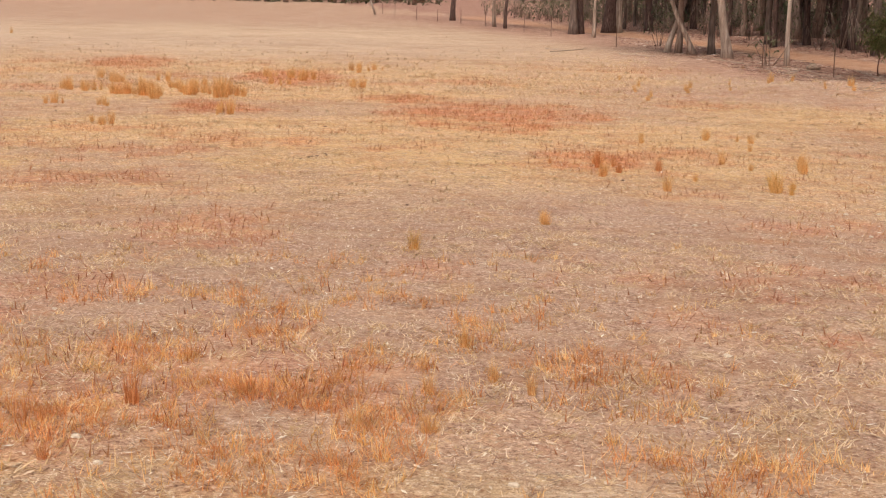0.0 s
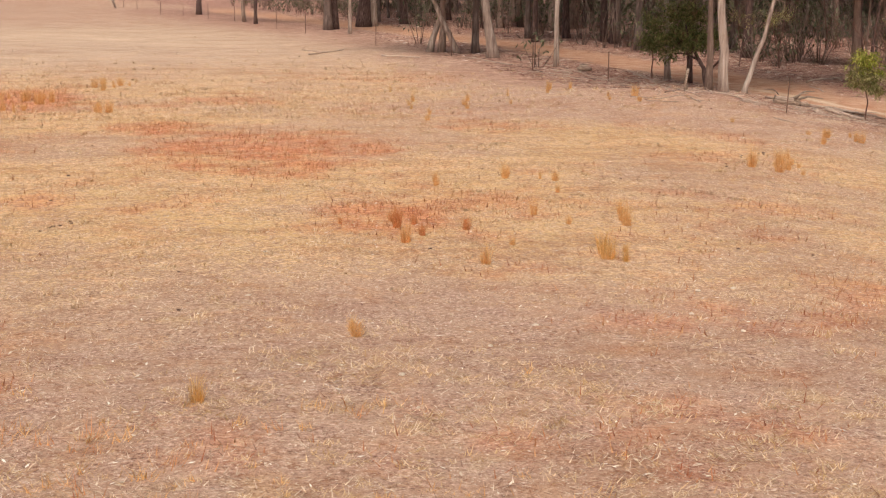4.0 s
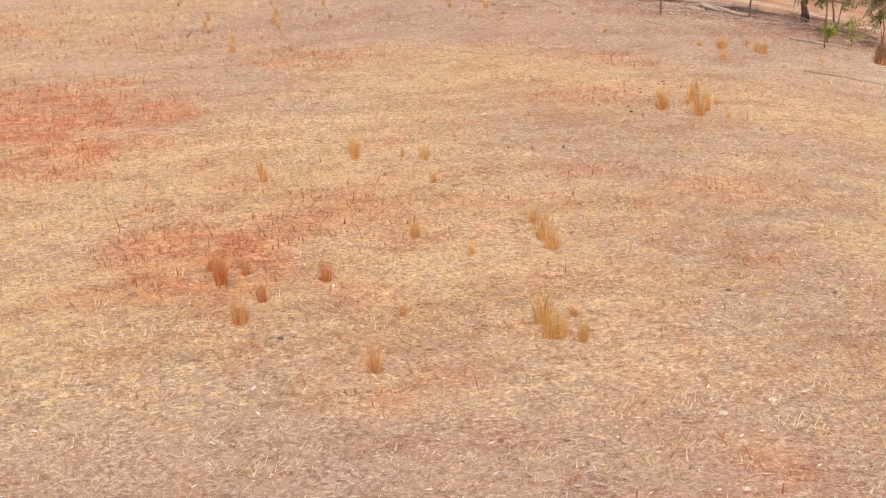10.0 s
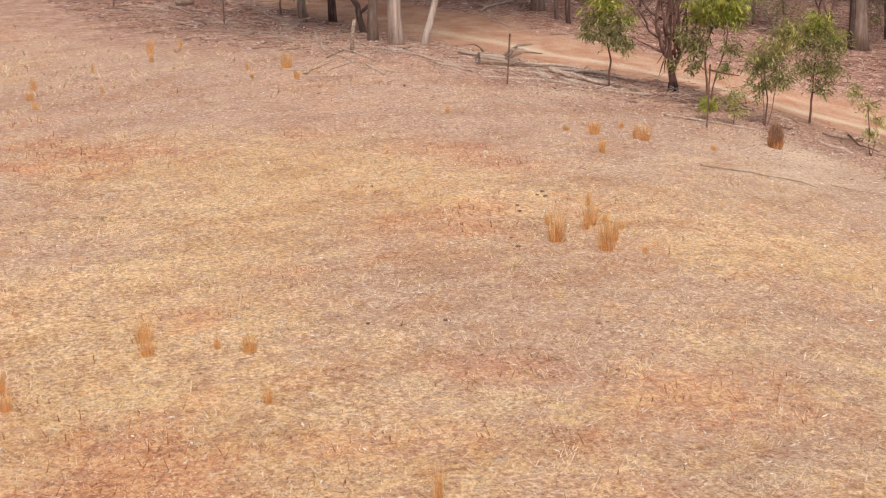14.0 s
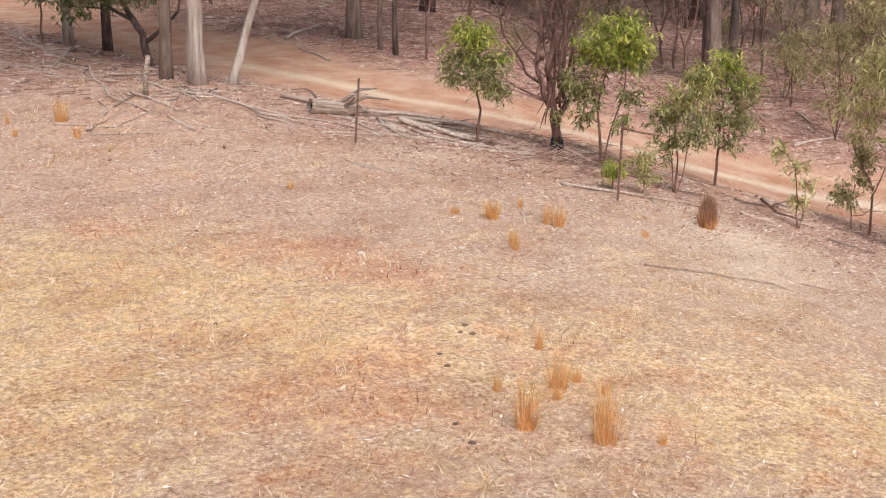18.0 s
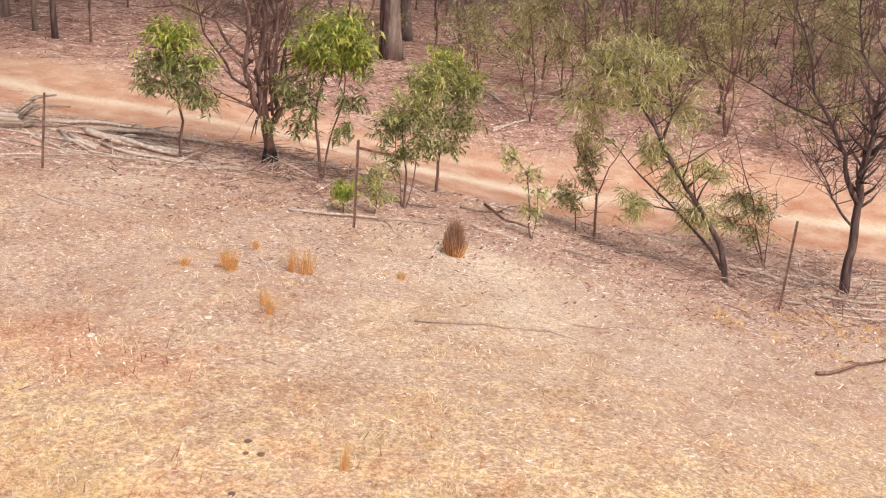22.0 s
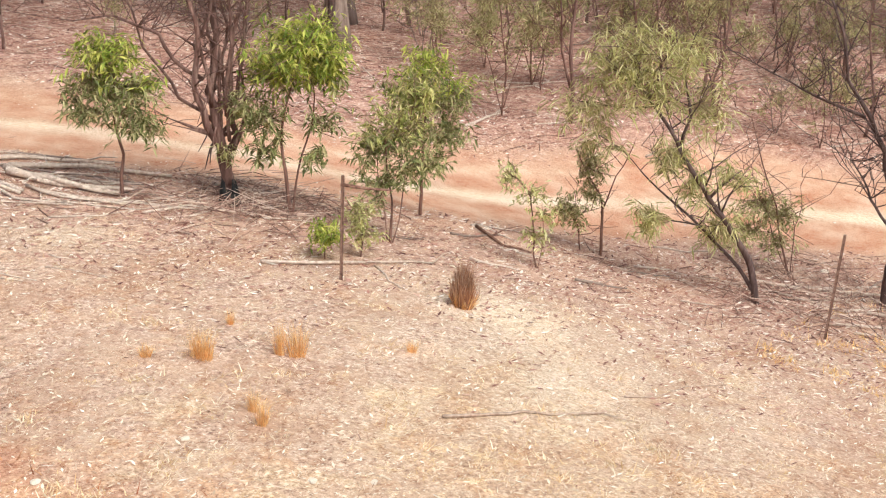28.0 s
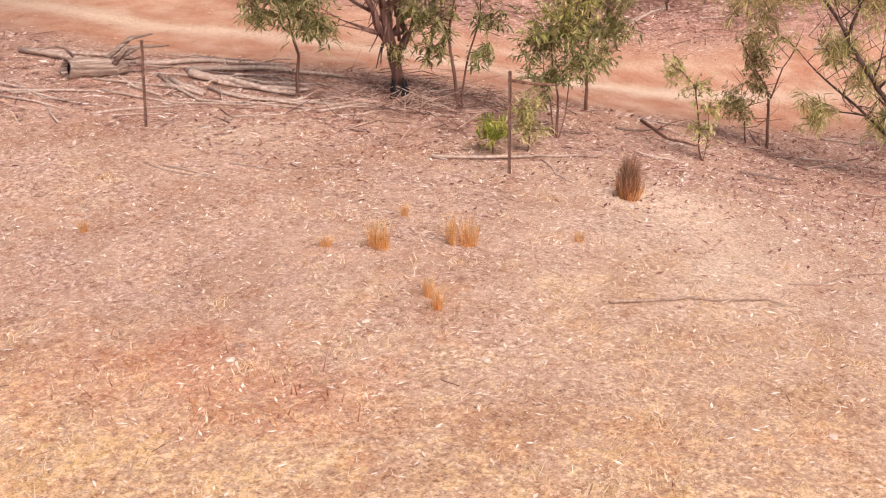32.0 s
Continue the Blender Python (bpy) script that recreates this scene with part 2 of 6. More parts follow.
def ground_material():
    m, nodes, links, shader = material("dry_ground", 0.95)
    cover = nodes.new("ShaderNodeAttribute")
    cover.attribute_name = "cover"
    parts = nodes.new("ShaderNodeSeparateColor")
    links.new(cover.outputs["Color"], parts.inputs["Color"])
    pale = nodes.new("ShaderNodeAttribute")
    pale.attribute_name = "pale"
    broad, mid, mat, fine, fibre = (grain(nodes, links, s, d, rough=q) for s, d, q in ((0.3, 3, 0.6), (1.9, 4, 0.6), (6.5, 5, 0.65), (21.0, 6, 0.7), (60.0, 3, 0.6)))
    both = math_node(nodes, links, "ADD", math_node(nodes, links, "MULTIPLY", mat, 0.55), math_node(nodes, links, "MULTIPLY", fine, 0.45))
    both = math_node(nodes, links, "ADD", both, math_node(nodes, links, "MULTIPLY", math_node(nodes, links, "SUBTRACT", mid, 0.5), 0.32))
    thin = math_node(nodes, links, "SUBTRACT", both, math_node(nodes, links, "MULTIPLY", parts.outputs["Blue"], 0.21))
    share = ramp(nodes, links, thin, [(0.445, (0, 0, 0)), (0.515, (1, 1, 1))])
    straw = ramp(nodes, links, fine, [(0.35, (0.34, 0.18, 0.08)), (0.45, (0.64, 0.405, 0.185)), (0.56, (0.84, 0.595, 0.345)), (0.68, (0.96, 0.80, 0.58))])
    dusty = ramp(nodes, links, fine, [(0.35, (0.34, 0.205, 0.14)), (0.45, (0.60, 0.425, 0.30)), (0.56, (0.76, 0.59, 0.425)), (0.68, (0.93, 0.80, 0.61))])
    straw = mix(nodes, links, ramp(nodes, links, parts.outputs["Blue"], [(0.1, (0, 0, 0)), (1.0, (0.9, 0.9, 0.9))]), straw, dusty)
    straw = mix(nodes, links, ramp(nodes, links, broad, [(0.40, (0.45, 0.45, 0.45)), (0.62, (0, 0, 0))]), straw, (0.70, 0.46, 0.20))
    soil = ramp(nodes, links, fine, [(0.34, (0.17, 0.092, 0.066)), (0.43, (0.42, 0.255, 0.185)), (0.55, (0.60, 0.40, 0.295)), (0.70, (0.92, 0.76, 0.62))])
    tan = ramp(nodes, links, fine, [(0.34, (0.24, 0.125, 0.068)), (0.43, (0.52, 0.315, 0.175)), (0.55, (0.70, 0.47, 0.275)), (0.70, (0.94, 0.77, 0.55))])
    soil = mix(nodes, links, ramp(nodes, links, parts.outputs["Blue"], [(0.1, (0, 0, 0)), (0.75, (1, 1, 1))]), tan, soil)
    soil = mix(nodes, links, ramp(nodes, links, mid, [(0.38, (0, 0, 0)), (0.64, (0.7, 0.7, 0.7))]), soil, (0.57, 0.37, 0.25))
    colour = mix(nodes, links, share, soil, straw)
    rust = ramp(nodes, links, both, [(0.36, (0.34, 0.105, 0.05)), (0.47, (0.60, 0.215, 0.10)), (0.55, (0.74, 0.325, 0.155)), (0.66, (0.86, 0.54, 0.30))])
    dirt = ramp(nodes, links, mid, [(0.34, (0.49, 0.205, 0.108)), (0.5, (0.575, 0.30, 0.18)), (0.64, (0.65, 0.395, 0.265))])
    dirt = mix(nodes, links, ramp(nodes, links, fine, [(0.45, (0, 0, 0)), (0.75, (0.6, 0.6, 0.6))]), dirt, (0.65, 0.43, 0.30))
    leaf = ramp(nodes, links, both, [(0.36, (0.12, 0.05, 0.038)), (0.45, (0.33, 0.16, 0.12)), (0.53, (0.49, 0.275, 0.205)), (0.64, (0.76, 0.56, 0.44))])
    lemon = grain(nodes, links, 0.85, 4, rough=0.7)
    colour = mix(nodes, links, ramp(nodes, links, math_node(nodes, links, "SUBTRACT", lemon, math_node(nodes, links, "MULTIPLY", parts.outputs["Blue"], 0.07)), [(0.52, (0, 0, 0)), (0.64, (0.3, 0.3, 0.3))]),
                 colour, ramp(nodes, links, fine, [(0.38, (0.52, 0.32, 0.12)), (0.52, (0.82, 0.62, 0.31)), (0.66, (0.94, 0.81, 0.52))]))
    spots = grain(nodes, links, 4.2, 3, rough=0.75)
    colour = mix(nodes, links, ramp(nodes, links, spots, [(0.33, (0.6, 0.6, 0.6)), (0.42, (0, 0, 0))]), colour, (0.42, 0.215, 0.12))
    ruddy = grain(nodes, links, 1.5, 6, rough=0.72)
    colour = mix(nodes, links, math_node(nodes, links, "MULTIPLY", ramp(nodes, links, ruddy, [(0.52, (0, 0, 0)), (0.62, (0.6, 0.6, 0.6))]), ramp(nodes, links, parts.outputs["Blue"], [(0.2, (1, 1, 1)), (0.9, (0.35, 0.35, 0.35))])),
                 colour, ramp(nodes, links, fine, [(0.36, (0.42, 0.18, 0.085)), (0.5, (0.68, 0.37, 0.18)), (0.66, (0.86, 0.60, 0.36))]))
    colour = mix(nodes, links, parts.outputs["Red"], colour, rust)
    colour = mix(nodes, links, cover.outputs["Alpha"], colour, leaf)
    colour = mix(nodes, links, parts.outputs["Green"], colour, dirt)
    colour = mix(nodes, links, math_node(nodes, links, "MULTIPLY", pale.outputs["Fac"], 0.8), colour, ramp(nodes, links, fine, [(0.35, (0.68, 0.50, 0.33)), (0.6, (0.90, 0.76, 0.56))]))
    colour = mix(nodes, links, 1.0, colour, ramp(nodes, links, fibre, [(0.33, (0.58, 0.48, 0.41)), (0.45, (1, 1, 1))]), "MULTIPLY")
    # Random darker flecks paint the shade between tufts, tinted like rusty soil.
    mottle = grain(nodes, links, 7.5, 6, rough=0.75)
    colour = mix(nodes, links, math_node(nodes, links, "SUBTRACT", 1.0, parts.outputs["Green"]), colour, mix(nodes, links, 1.0, colour, ramp(nodes, links, mottle, [(0.33, (0.74, 0.60, 0.50)), (0.44, (0.97, 0.94, 0.91)), (0.52, (1.02, 1.01, 1.0))]), "MULTIPLY"))
    streak = grain(nodes, links, 1.1, 7, (0.45, 1, 1), 0.7)
    colour = mix(nodes, links, math_node(nodes, links, "SUBTRACT", 0.9, math_node(nodes, links, "MULTIPLY", parts.outputs["Green"], 0.6)), colour, mix(nodes, links, 1.0, colour, ramp(nodes, links, streak, [(0.38, (0.86, 0.77, 0.70)), (0.50, (1.0, 1.0, 1.0)), (0.62, (1.08, 1.08, 1.07))]), "MULTIPLY"))
    chips = grain(nodes, links, 38.0, 2, rough=0.5)
    rough = math_node(nodes, links, "SUBTRACT", 1.0, parts.outputs["Green"])
    colour = mix(nodes, links, math_node(nodes, links, "MULTIPLY", ramp(nodes, links, chips, [(0.63, (0, 0, 0)), (0.71, (0.6, 0.6, 0.6))]), rough), colour, (0.95, 0.83, 0.64))
    links.new(colour, shader.inputs["Base Color"])
    bump(nodes, links, shader, both, 1.0, 0.05)
    return m


def island_material(name, stops, roughness=0.85, glow=0.0):
    m, nodes, links, shader = material(name, roughness)
    info = nodes.new("ShaderNodeNewGeometry")
    colour = ramp(nodes, links, info.outputs["Random Per Island"], stops)
    tone = grain(nodes, links, 4.5, 4)
    colour = mix(nodes, links, 0.45, colour, ramp(nodes, links, tone, [(0.34, (0.4, 0.33, 0.28)), (0.58, (1, 1, 1))]), "MULTIPLY")
    links.new(colour, shader.inputs["Base Color"])
    if glow:
        thin = nodes.new("ShaderNodeBsdfTranslucent")
        links.new(colour, thin.inputs["Color"])
        both = nodes.new("ShaderNodeMixShader")
        both.inputs[0].default_value = glow
        links.new(shader.outputs[0], both.inputs[1])
        links.new(thin.outputs[0], both.inputs[2])
        links.new(both.outputs[0], nodes["Material Output"].inputs["Surface"])
    return m


def bark_material(name, dark, mid, light, scale=9.0, lengthwise=0.18, axis=2):
    m, nodes, links, shader = material(name, 0.9)
    stripes = grain(nodes, links, scale, 6, tuple(lengthwise if k == axis else 1 for k in range(3)), 0.65)
    blotch = grain(nodes, links, 1.7, 4)
    colour = ramp(nodes, links, stripes, [(0.32, dark), (0.5, mid), (0.68, light)])
    colour = mix(nodes, links, ramp(nodes, links, blotch, [(0.42, (0, 0, 0)), (0.66, (0.7, 0.7, 0.7))]), colour, mid)
    info = nodes.new("ShaderNodeObjectInfo")
    colour = mix(nodes, links, 0.5, colour, ramp(nodes, links, info.outputs["Random"], [(0.0, (0.65, 0.62, 0.6)), (1.0, (1, 1, 1))]), "MULTIPLY")
    links.new(colour, shader.inputs["Base Color"])
    bump(nodes, links, shader, stripes, 0.8, 0.03)
    return m


def rust_material():
    m, nodes, links, shader = material("rusty_steel", 0.75, 0.3)
    n = grain(nodes, links, 22.0, 5)
    links.new(ramp(nodes, links, n, [(0.3, (0.12, 0.07, 0.05)), (0.55, (0.25, 0.14, 0.10)), (0.75, (0.40, 0.26, 0.19))]), shader.inputs["Base Color"])
    bump(nodes, links, shader, n, 0.4, 0.004)
    return m


def stone_material(name, stops):
    m, nodes, links, shader = material(name, 0.9)
    n = grain(nodes, links, 14.0, 6)
    links.new(ramp(nodes, links, n, stops), shader.inputs["Base Color"])
    bump(nodes, links, shader, n, 0.6, 0.01)
    return m


GROUND = ground_material()
STRAW = island_material("straw_blades", [(0.0, (0.50, 0.28, 0.11)), (0.3, (0.73, 0.485, 0.24)), (0.65, (0.86, 0.64, 0.405)), (1.0, (0.95, 0.80, 0.59))], 0.8, 0.25)
RUST_GRASS = island_material("rust_red_blades", [(0.0, (0.34, 0.11, 0.05)), (0.5, (0.58, 0.23, 0.095)), (1.0, (0.74, 0.44, 0.21))], 0.8, 0.25)
TUFT_STRAW = island_material("orange_straw", [(0.0, (0.74, 0.36, 0.11)), (0.5, (0.95, 0.56, 0.21)), (1.0, (0.99, 0.79, 0.45))], 0.8, 0.5)
TUFT_GREEN = island_material("green_straw", [(0.0, (0.62, 0.35, 0.09)), (0.35, (0.90, 0.52, 0.17)), (1.0, (0.98, 0.74, 0.36))], 0.8, 0.5)
TUFT_RUST = island_material("rust_tuft", [(0.0, (0.60, 0.22, 0.08)), (0.5, (0.88, 0.40, 0.155)), (1.0, (0.96, 0.62, 0.30))], 0.8, 0.5)
TUFT_BROWN = island_material("brown_tuft", [(0.0, (0.28, 0.125, 0.07)), (0.5, (0.50, 0.245, 0.13)), (1.0, (0.74, 0.44, 0.25))], 0.8, 0.3)
STALK_TOP = island_material("greyish_seed_tops", [(0.0, (0.28, 0.15, 0.10)), (0.5, (0.48, 0.29, 0.19)), (1.0, (0.72, 0.50, 0.35))], 0.85, 0.3)
STUBBLE = island_material("brown_stubble", [(0.0, (0.27, 0.15, 0.10)), (0.3, (0.50, 0.31, 0.21)), (0.7, (0.70, 0.50, 0.355)), (1.0, (0.93, 0.80, 0.62))], 0.85, 0.2)
LITTER = island_material("leaf_litter", [(0.0, (0.14, 0.055, 0.042)), (0.35, (0.38, 0.175, 0.125)), (0.7, (0.60, 0.36, 0.265)), (1.0, (0.94, 0.81, 0.68))])
PALE_LITTER = island_material("pale_leaf_litter", [(0.0, (0.42, 0.24, 0.15)), (0.35, (0.68, 0.48, 0.32)), (0.75, (0.87, 0.72, 0.54)), (1.0, (0.97, 0.90, 0.77))])
TWIG = island_material("dead_twigs", [(0.0, (0.15, 0.075, 0.055)), (0.5, (0.39, 0.225, 0.165)), (1.0, (0.72, 0.53, 0.41))])
LEAF_BRIGHT = island_material("bright_leaves", [(0.0, (0.17, 0.22, 0.04)), (0.45, (0.44, 0.485, 0.07)), (1.0, (0.83, 0.76, 0.20))], 0.62, 0.45)
LEAF_MID = island_material("mid_green_leaves", [(0.0, (0.20, 0.21, 0.06)), (0.5, (0.48, 0.47, 0.13)), (1.0, (0.86, 0.76, 0.33))], 0.62, 0.5)
LEAF_OLIVE = island_material("olive_leaves", [(0.0, (0.21, 0.195, 0.075)), (0.5, (0.48, 0.44, 0.17)), (1.0, (0.86, 0.75, 0.42))], 0.62, 0.5)
LEAF_PALE = island_material("pale_willowy_leaves", [(0.0, (0.32, 0.30, 0.10)), (0.5, (0.64, 0.58, 0.22)), (1.0, (0.93, 0.84, 0.48))], 0.62, 0.5)
LEAF_OLD = island_material("old_olive_leaves", [(0.0, (0.14, 0.15, 0.05)), (0.5, (0.35, 0.345, 0.12)), (1.0, (0.74, 0.65, 0.33))], 0.62, 0.45)
LEAF_DARK = island_material("dark_green_leaves", [(0.0, (0.07, 0.095, 0.03)), (0.5, (0.16, 0.19, 0.06)), (1.0, (0.34, 0.34, 0.13))], 0.62, 0.4)
LEAF_FAR = island_material("grey_green_leaves", [(0.0, (0.06, 0.07, 0.038)), (0.5, (0.14, 0.145, 0.075)), (1.0, (0.25, 0.235, 0.14))], 0.6, 0.3)
BARK_DARK = bark_material("dark_rough_bark", (0.035, 0.02, 0.018), (0.11, 0.066, 0.056), (0.24, 0.155, 0.13), 16)
BARK_ROSY = bark_material("reddish_peeling_bark", (0.06, 0.028, 0.022), (0.19, 0.10, 0.078), (0.42, 0.265, 0.21), 16, 0.12)
BARK_PALE = bark_material("pale_gum_bark", (0.15, 0.092, 0.068), (0.40, 0.30, 0.245), (0.64, 0.53, 0.45), 9, 0.1)
BARK_BROWN = bark_material("brown_box_bark", (0.12, 0.075, 0.058), (0.27, 0.185, 0.145), (0.42, 0.31, 0.25), 10)
BARK_YOUNG = bark_material("reddish_young_bark", (0.10, 0.05, 0.036), (0.22, 0.11, 0.08), (0.36, 0.21, 0.15), 14)
TWIG_YOUNG = bark_material("olive_young_twigs", (0.20, 0.13, 0.07), (0.36, 0.26, 0.13), (0.50, 0.38, 0.20), 14)
WOOD_GREY = bark_material("weathered_grey_wood", (0.32, 0.215, 0.16), (0.60, 0.445, 0.345), (0.82, 0.67, 0.55), 20, 1.0)
LOG_GREY = bark_material("grey_log_wood", (0.07, 0.042, 0.03), (0.36, 0.255, 0.19), (0.70, 0.55, 0.44), 34, 0.05, 0)
WOOD_RED = bark_material("reddish_split_wood", (0.10, 0.045, 0.03), (0.25, 0.125, 0.085), (0.40, 0.25, 0.18), 20, 1.0)
CHAR = bark_material("charred_wood", (0.008, 0.007, 0.007), (0.02, 0.017, 0.016), (0.06, 0.05, 0.045), 20, 1.0)
STEEL = rust_material()
STONE = stone_material("pale_quartz", [(0.3, (0.50, 0.38, 0.28)), (0.5, (0.74, 0.60, 0.46)), (0.75, (0.86, 0.76, 0.62))])
DUNG = stone_material("dark_dung", [(0.3, (0.09, 0.05, 0.034)), (0.5, (0.19, 0.11, 0.075)), (0.75, (0.32, 0.20, 0.14))])


# ---- mesh helpers ----
class Shape:
    """Gathers vertices and faces for one mesh."""

    def __init__(self):
        self.verts, self.faces, self.count = [], [], 0

    def tube(self, path, radii, sides=6, wobble=0.0, seed=0, hollow=0.0):
        path = [Vector(p) for p in path]
        rnd = random.Random(seed)
        base, up = self.count, Vector((0.31, 0.17, 0.93))
        phase = [rnd.uniform(0.85, 1.15) for _ in range(sides)]
        for n, (p, r) in enumerate(zip(path, radii)):
            way = (path[min(n + 1, len(path) - 1)] - path[max(n - 1, 0)]).normalized()
            a = way.cross(up)
            if a.length < 0.1:
                a = way.cross(Vector((1, 0, 0)))
            a.normalize()
            b = way.cross(a)
            for k in range(sides):
                w = r * (1 + wobble * (phase[k] - 1) * 4 + wobble * rnd.uniform(-0.5, 0.5))
                turn = 2 * math.pi * k / sides
                self.verts.append(p + a * (math.cos(turn) * w) + b * (math.sin(turn) * w))
        for n in range(len(path) - 1):
            for k in range(sides):
                c, d = base + n * sides, base + (n + 1) * sides
                self.faces.append((c + k, c + (k + 1) % sides, d + (k + 1) % sides, d + k))
        self.count += len(path) * sides
        if hollow:
            way = (path[0] - path[1]).normalized()
            rim = base
            inner = self.count
            for depth, share in ((0.0, hollow), (-0.35, hollow * 0.8)):
                for k in range(sides):
                    v = self.verts[rim + k]
                    self.verts.append(path[0] + (v - path[0]) * share + way * depth)
            for k in range(sides):
                j = (k + 1) % sides
                self.faces.append((rim + j, rim + k, inner + k, inner + j))
                self.faces.append((inner + j, inner + k, inner + sides + k, inner + sides + j))
            self.faces.append(tuple(inner + sides + k for k in range(sides)))
            self.count += 2 * sides
        else:
            self.faces.append(tuple(base + k for k in reversed(range(sides))))
        last = base + (len(path) - 1) * sides
        self.faces.append(tuple(last + k for k in range(sides)))
        return self

    def leaves(self, places, rnd, length=0.12, width=0.026, droop=0.6):
        for p in places:
            turn = rnd.uniform(0, 2 * math.pi)
            way = Vector((math.cos(turn), math.sin(turn), -droop + rnd.uniform(-0.7, 0.7))).normalized()
            side = way.cross(Vector((rnd.uniform(-0.4, 0.4), rnd.uniform(-0.4, 0.4), 1))).normalized()
            k = rnd.uniform(0.7, 1.25)
            tip, half = p + way * length * k, p + way * length * 0.45 * k + Vector((0, 0, 0.006))
            self.verts += [p, half + side * width * k / 2, tip - Vector((0, 0, 0.012)), half - side * width * k / 2]
            c = self.count
            self.faces += [(c, c + 1, c + 2), (c, c + 2, c + 3)]
            self.count += 4
        return self

    def mesh(self, name, mat, smooth=True):
        me = bpy.data.meshes.new(name)
        me.from_pydata([tuple(v) for v in self.verts], [], self.faces)
        me.materials.append(mat)
        if smooth:
            me.polygons.foreach_set("use_smooth", [True] * len(me.polygons))
        me.update()
        return me


def part(name, shape, mat, parent, label="", smooth=True):
    ob = new(name, shape.mesh(name, mat, smooth))
    ob.parent = parent
    if label:
        tagged(ob, label)
    return ob


def thing(name, x, y, label, category, group="", z=None):
    ob = new(name)
    ob.empty_display_size = 0.1
    ob.location = (x, y, float(ground(x, y)) if z is None else z)
    return tagged(ob, label, category, group)


def stuff_mesh(name, verts, faces_each, mat, label, category):
    """One mesh from an array of shape (pieces, corners, 3) and the faces of one piece."""
    n, k, _ = verts.shape
    me = bpy.data.meshes.new(name)
    tri = np.array(faces_each)
    loops = (tri[None] + (np.arange(n) * k)[:, None, None]).reshape(-1)
    me.vertices.add(n * k)
    me.vertices.foreach_set("co", verts.reshape(-1).astype(np.float32))
    me.loops.add(len(loops))
    me.loops.foreach_set("vertex_index", loops.astype(np.int32))
    count, side = n * len(tri), tri.shape[1]
    me.polygons.add(count)
    me.polygons.foreach_set("loop_start", np.arange(0, count * side, side, dtype=np.int32))
    me.polygons.foreach_set("loop_total", np.full(count, side, dtype=np.int32))
    me.materials.append(mat)
    me.update(calc_edges=True)
    return tagged(new(name, me), label, category, kind="stuff")


# ---- ground ----
def build_ground():
    def axis(lo, hi, step):
        grow = 0.6 * 1.22 ** np.arange(1, 42)
        out = np.cumsum(grow)
        out = out[out < 2600]
        return np.concatenate([lo - out[::-1], np.arange(lo, hi + step / 2, step), hi + out])
    xs, ys = axis(-16, 34, 0.2), axis(-6, 62, 0.2)
    gx, gy = np.meshgrid(xs, ys)
    x, y = gx.ravel(), gy.ravel()
    fade = np.exp(-np.maximum(0, np.hypot(x - 5, y - 30) - 250) / 200)
    verts = np.stack([x, y, ground(x, y) * fade], -1)
    w, h = len(xs), len(ys)
    i = (np.arange(h - 1)[:, None] * w + np.arange(w - 1)[None]).ravel()
    quads = np.stack([i, i + 1, i + 1 + w, i + w], -1)
    me = bpy.data.meshes.new("ground")
    me.vertices.add(len(verts))
    me.vertices.foreach_set("co", verts.reshape(-1).astype(np.float32))
    me.loops.add(quads.size)
    me.loops.foreach_set("vertex_index", quads.reshape(-1).astype(np.int32))
    me.polygons.add(len(quads))
    me.polygons.foreach_set("loop_start", np.arange(0, quads.size, 4, dtype=np.int32))
    me.polygons.foreach_set("loop_total", np.full(len(quads), 4, dtype=np.int32))
    me.polygons.foreach_set("use_smooth", np.ones(len(quads), dtype=bool))
    me.materials.append(GROUND)
    cover = np.stack([rusty(x, y), track_cover(x, y), bare_cover(x, y), litter_cover(x, y)], -1)
    me.attributes.new("cover", "FLOAT_COLOR", "POINT").data.foreach_set("color", cover.reshape(-1).astype(np.float32))
    me.attributes.new("pale", "FLOAT", "POINT").data.foreach_set("value", pale_cover(x, y).astype(np.float32))
    me.update(calc_edges=True)
    tagged(new("ground", me), "dry paddock of straw and pink soil with a red dirt track", "ground", kind="structure")


build_ground()


# ---- grass, litter and twigs that nobody could count ----
def scatter(n, box, keep, seed):
    r = np.random.default_rng(seed)
    x, y = r.uniform(box[0], box[1], n), r.uniform(box[2], box[3], n)
    ok = r.uniform(0, 1, n) < keep(x, y)
    return x[ok], y[ok], r


def blades(name, n, box, keep, seed, mat, label, low, high, lift, width):
    x, y, r = scatter(n, box, keep, seed)
    k = len(x)
    turn, length = r.uniform(0, 2 * np.pi, k), r.uniform(low, high, k)
    rise = r.uniform(lift[0], lift[1], k)
    wx, wy = np.cos(turn), np.sin(turn)
    z = ground(x, y)
    p = np.stack([x, y, z - 0.005], -1)
    side = np.stack([-wy, wx, 0 * wx], -1) * width
    tip = p + np.stack([wx * np.cos(rise), wy * np.cos(rise), np.sin(rise)], -1) * length[:, None]
    return stuff_mesh(name, np.stack([p - side, p + side, tip], 1), [(0, 1, 2)], mat, label, "grass")


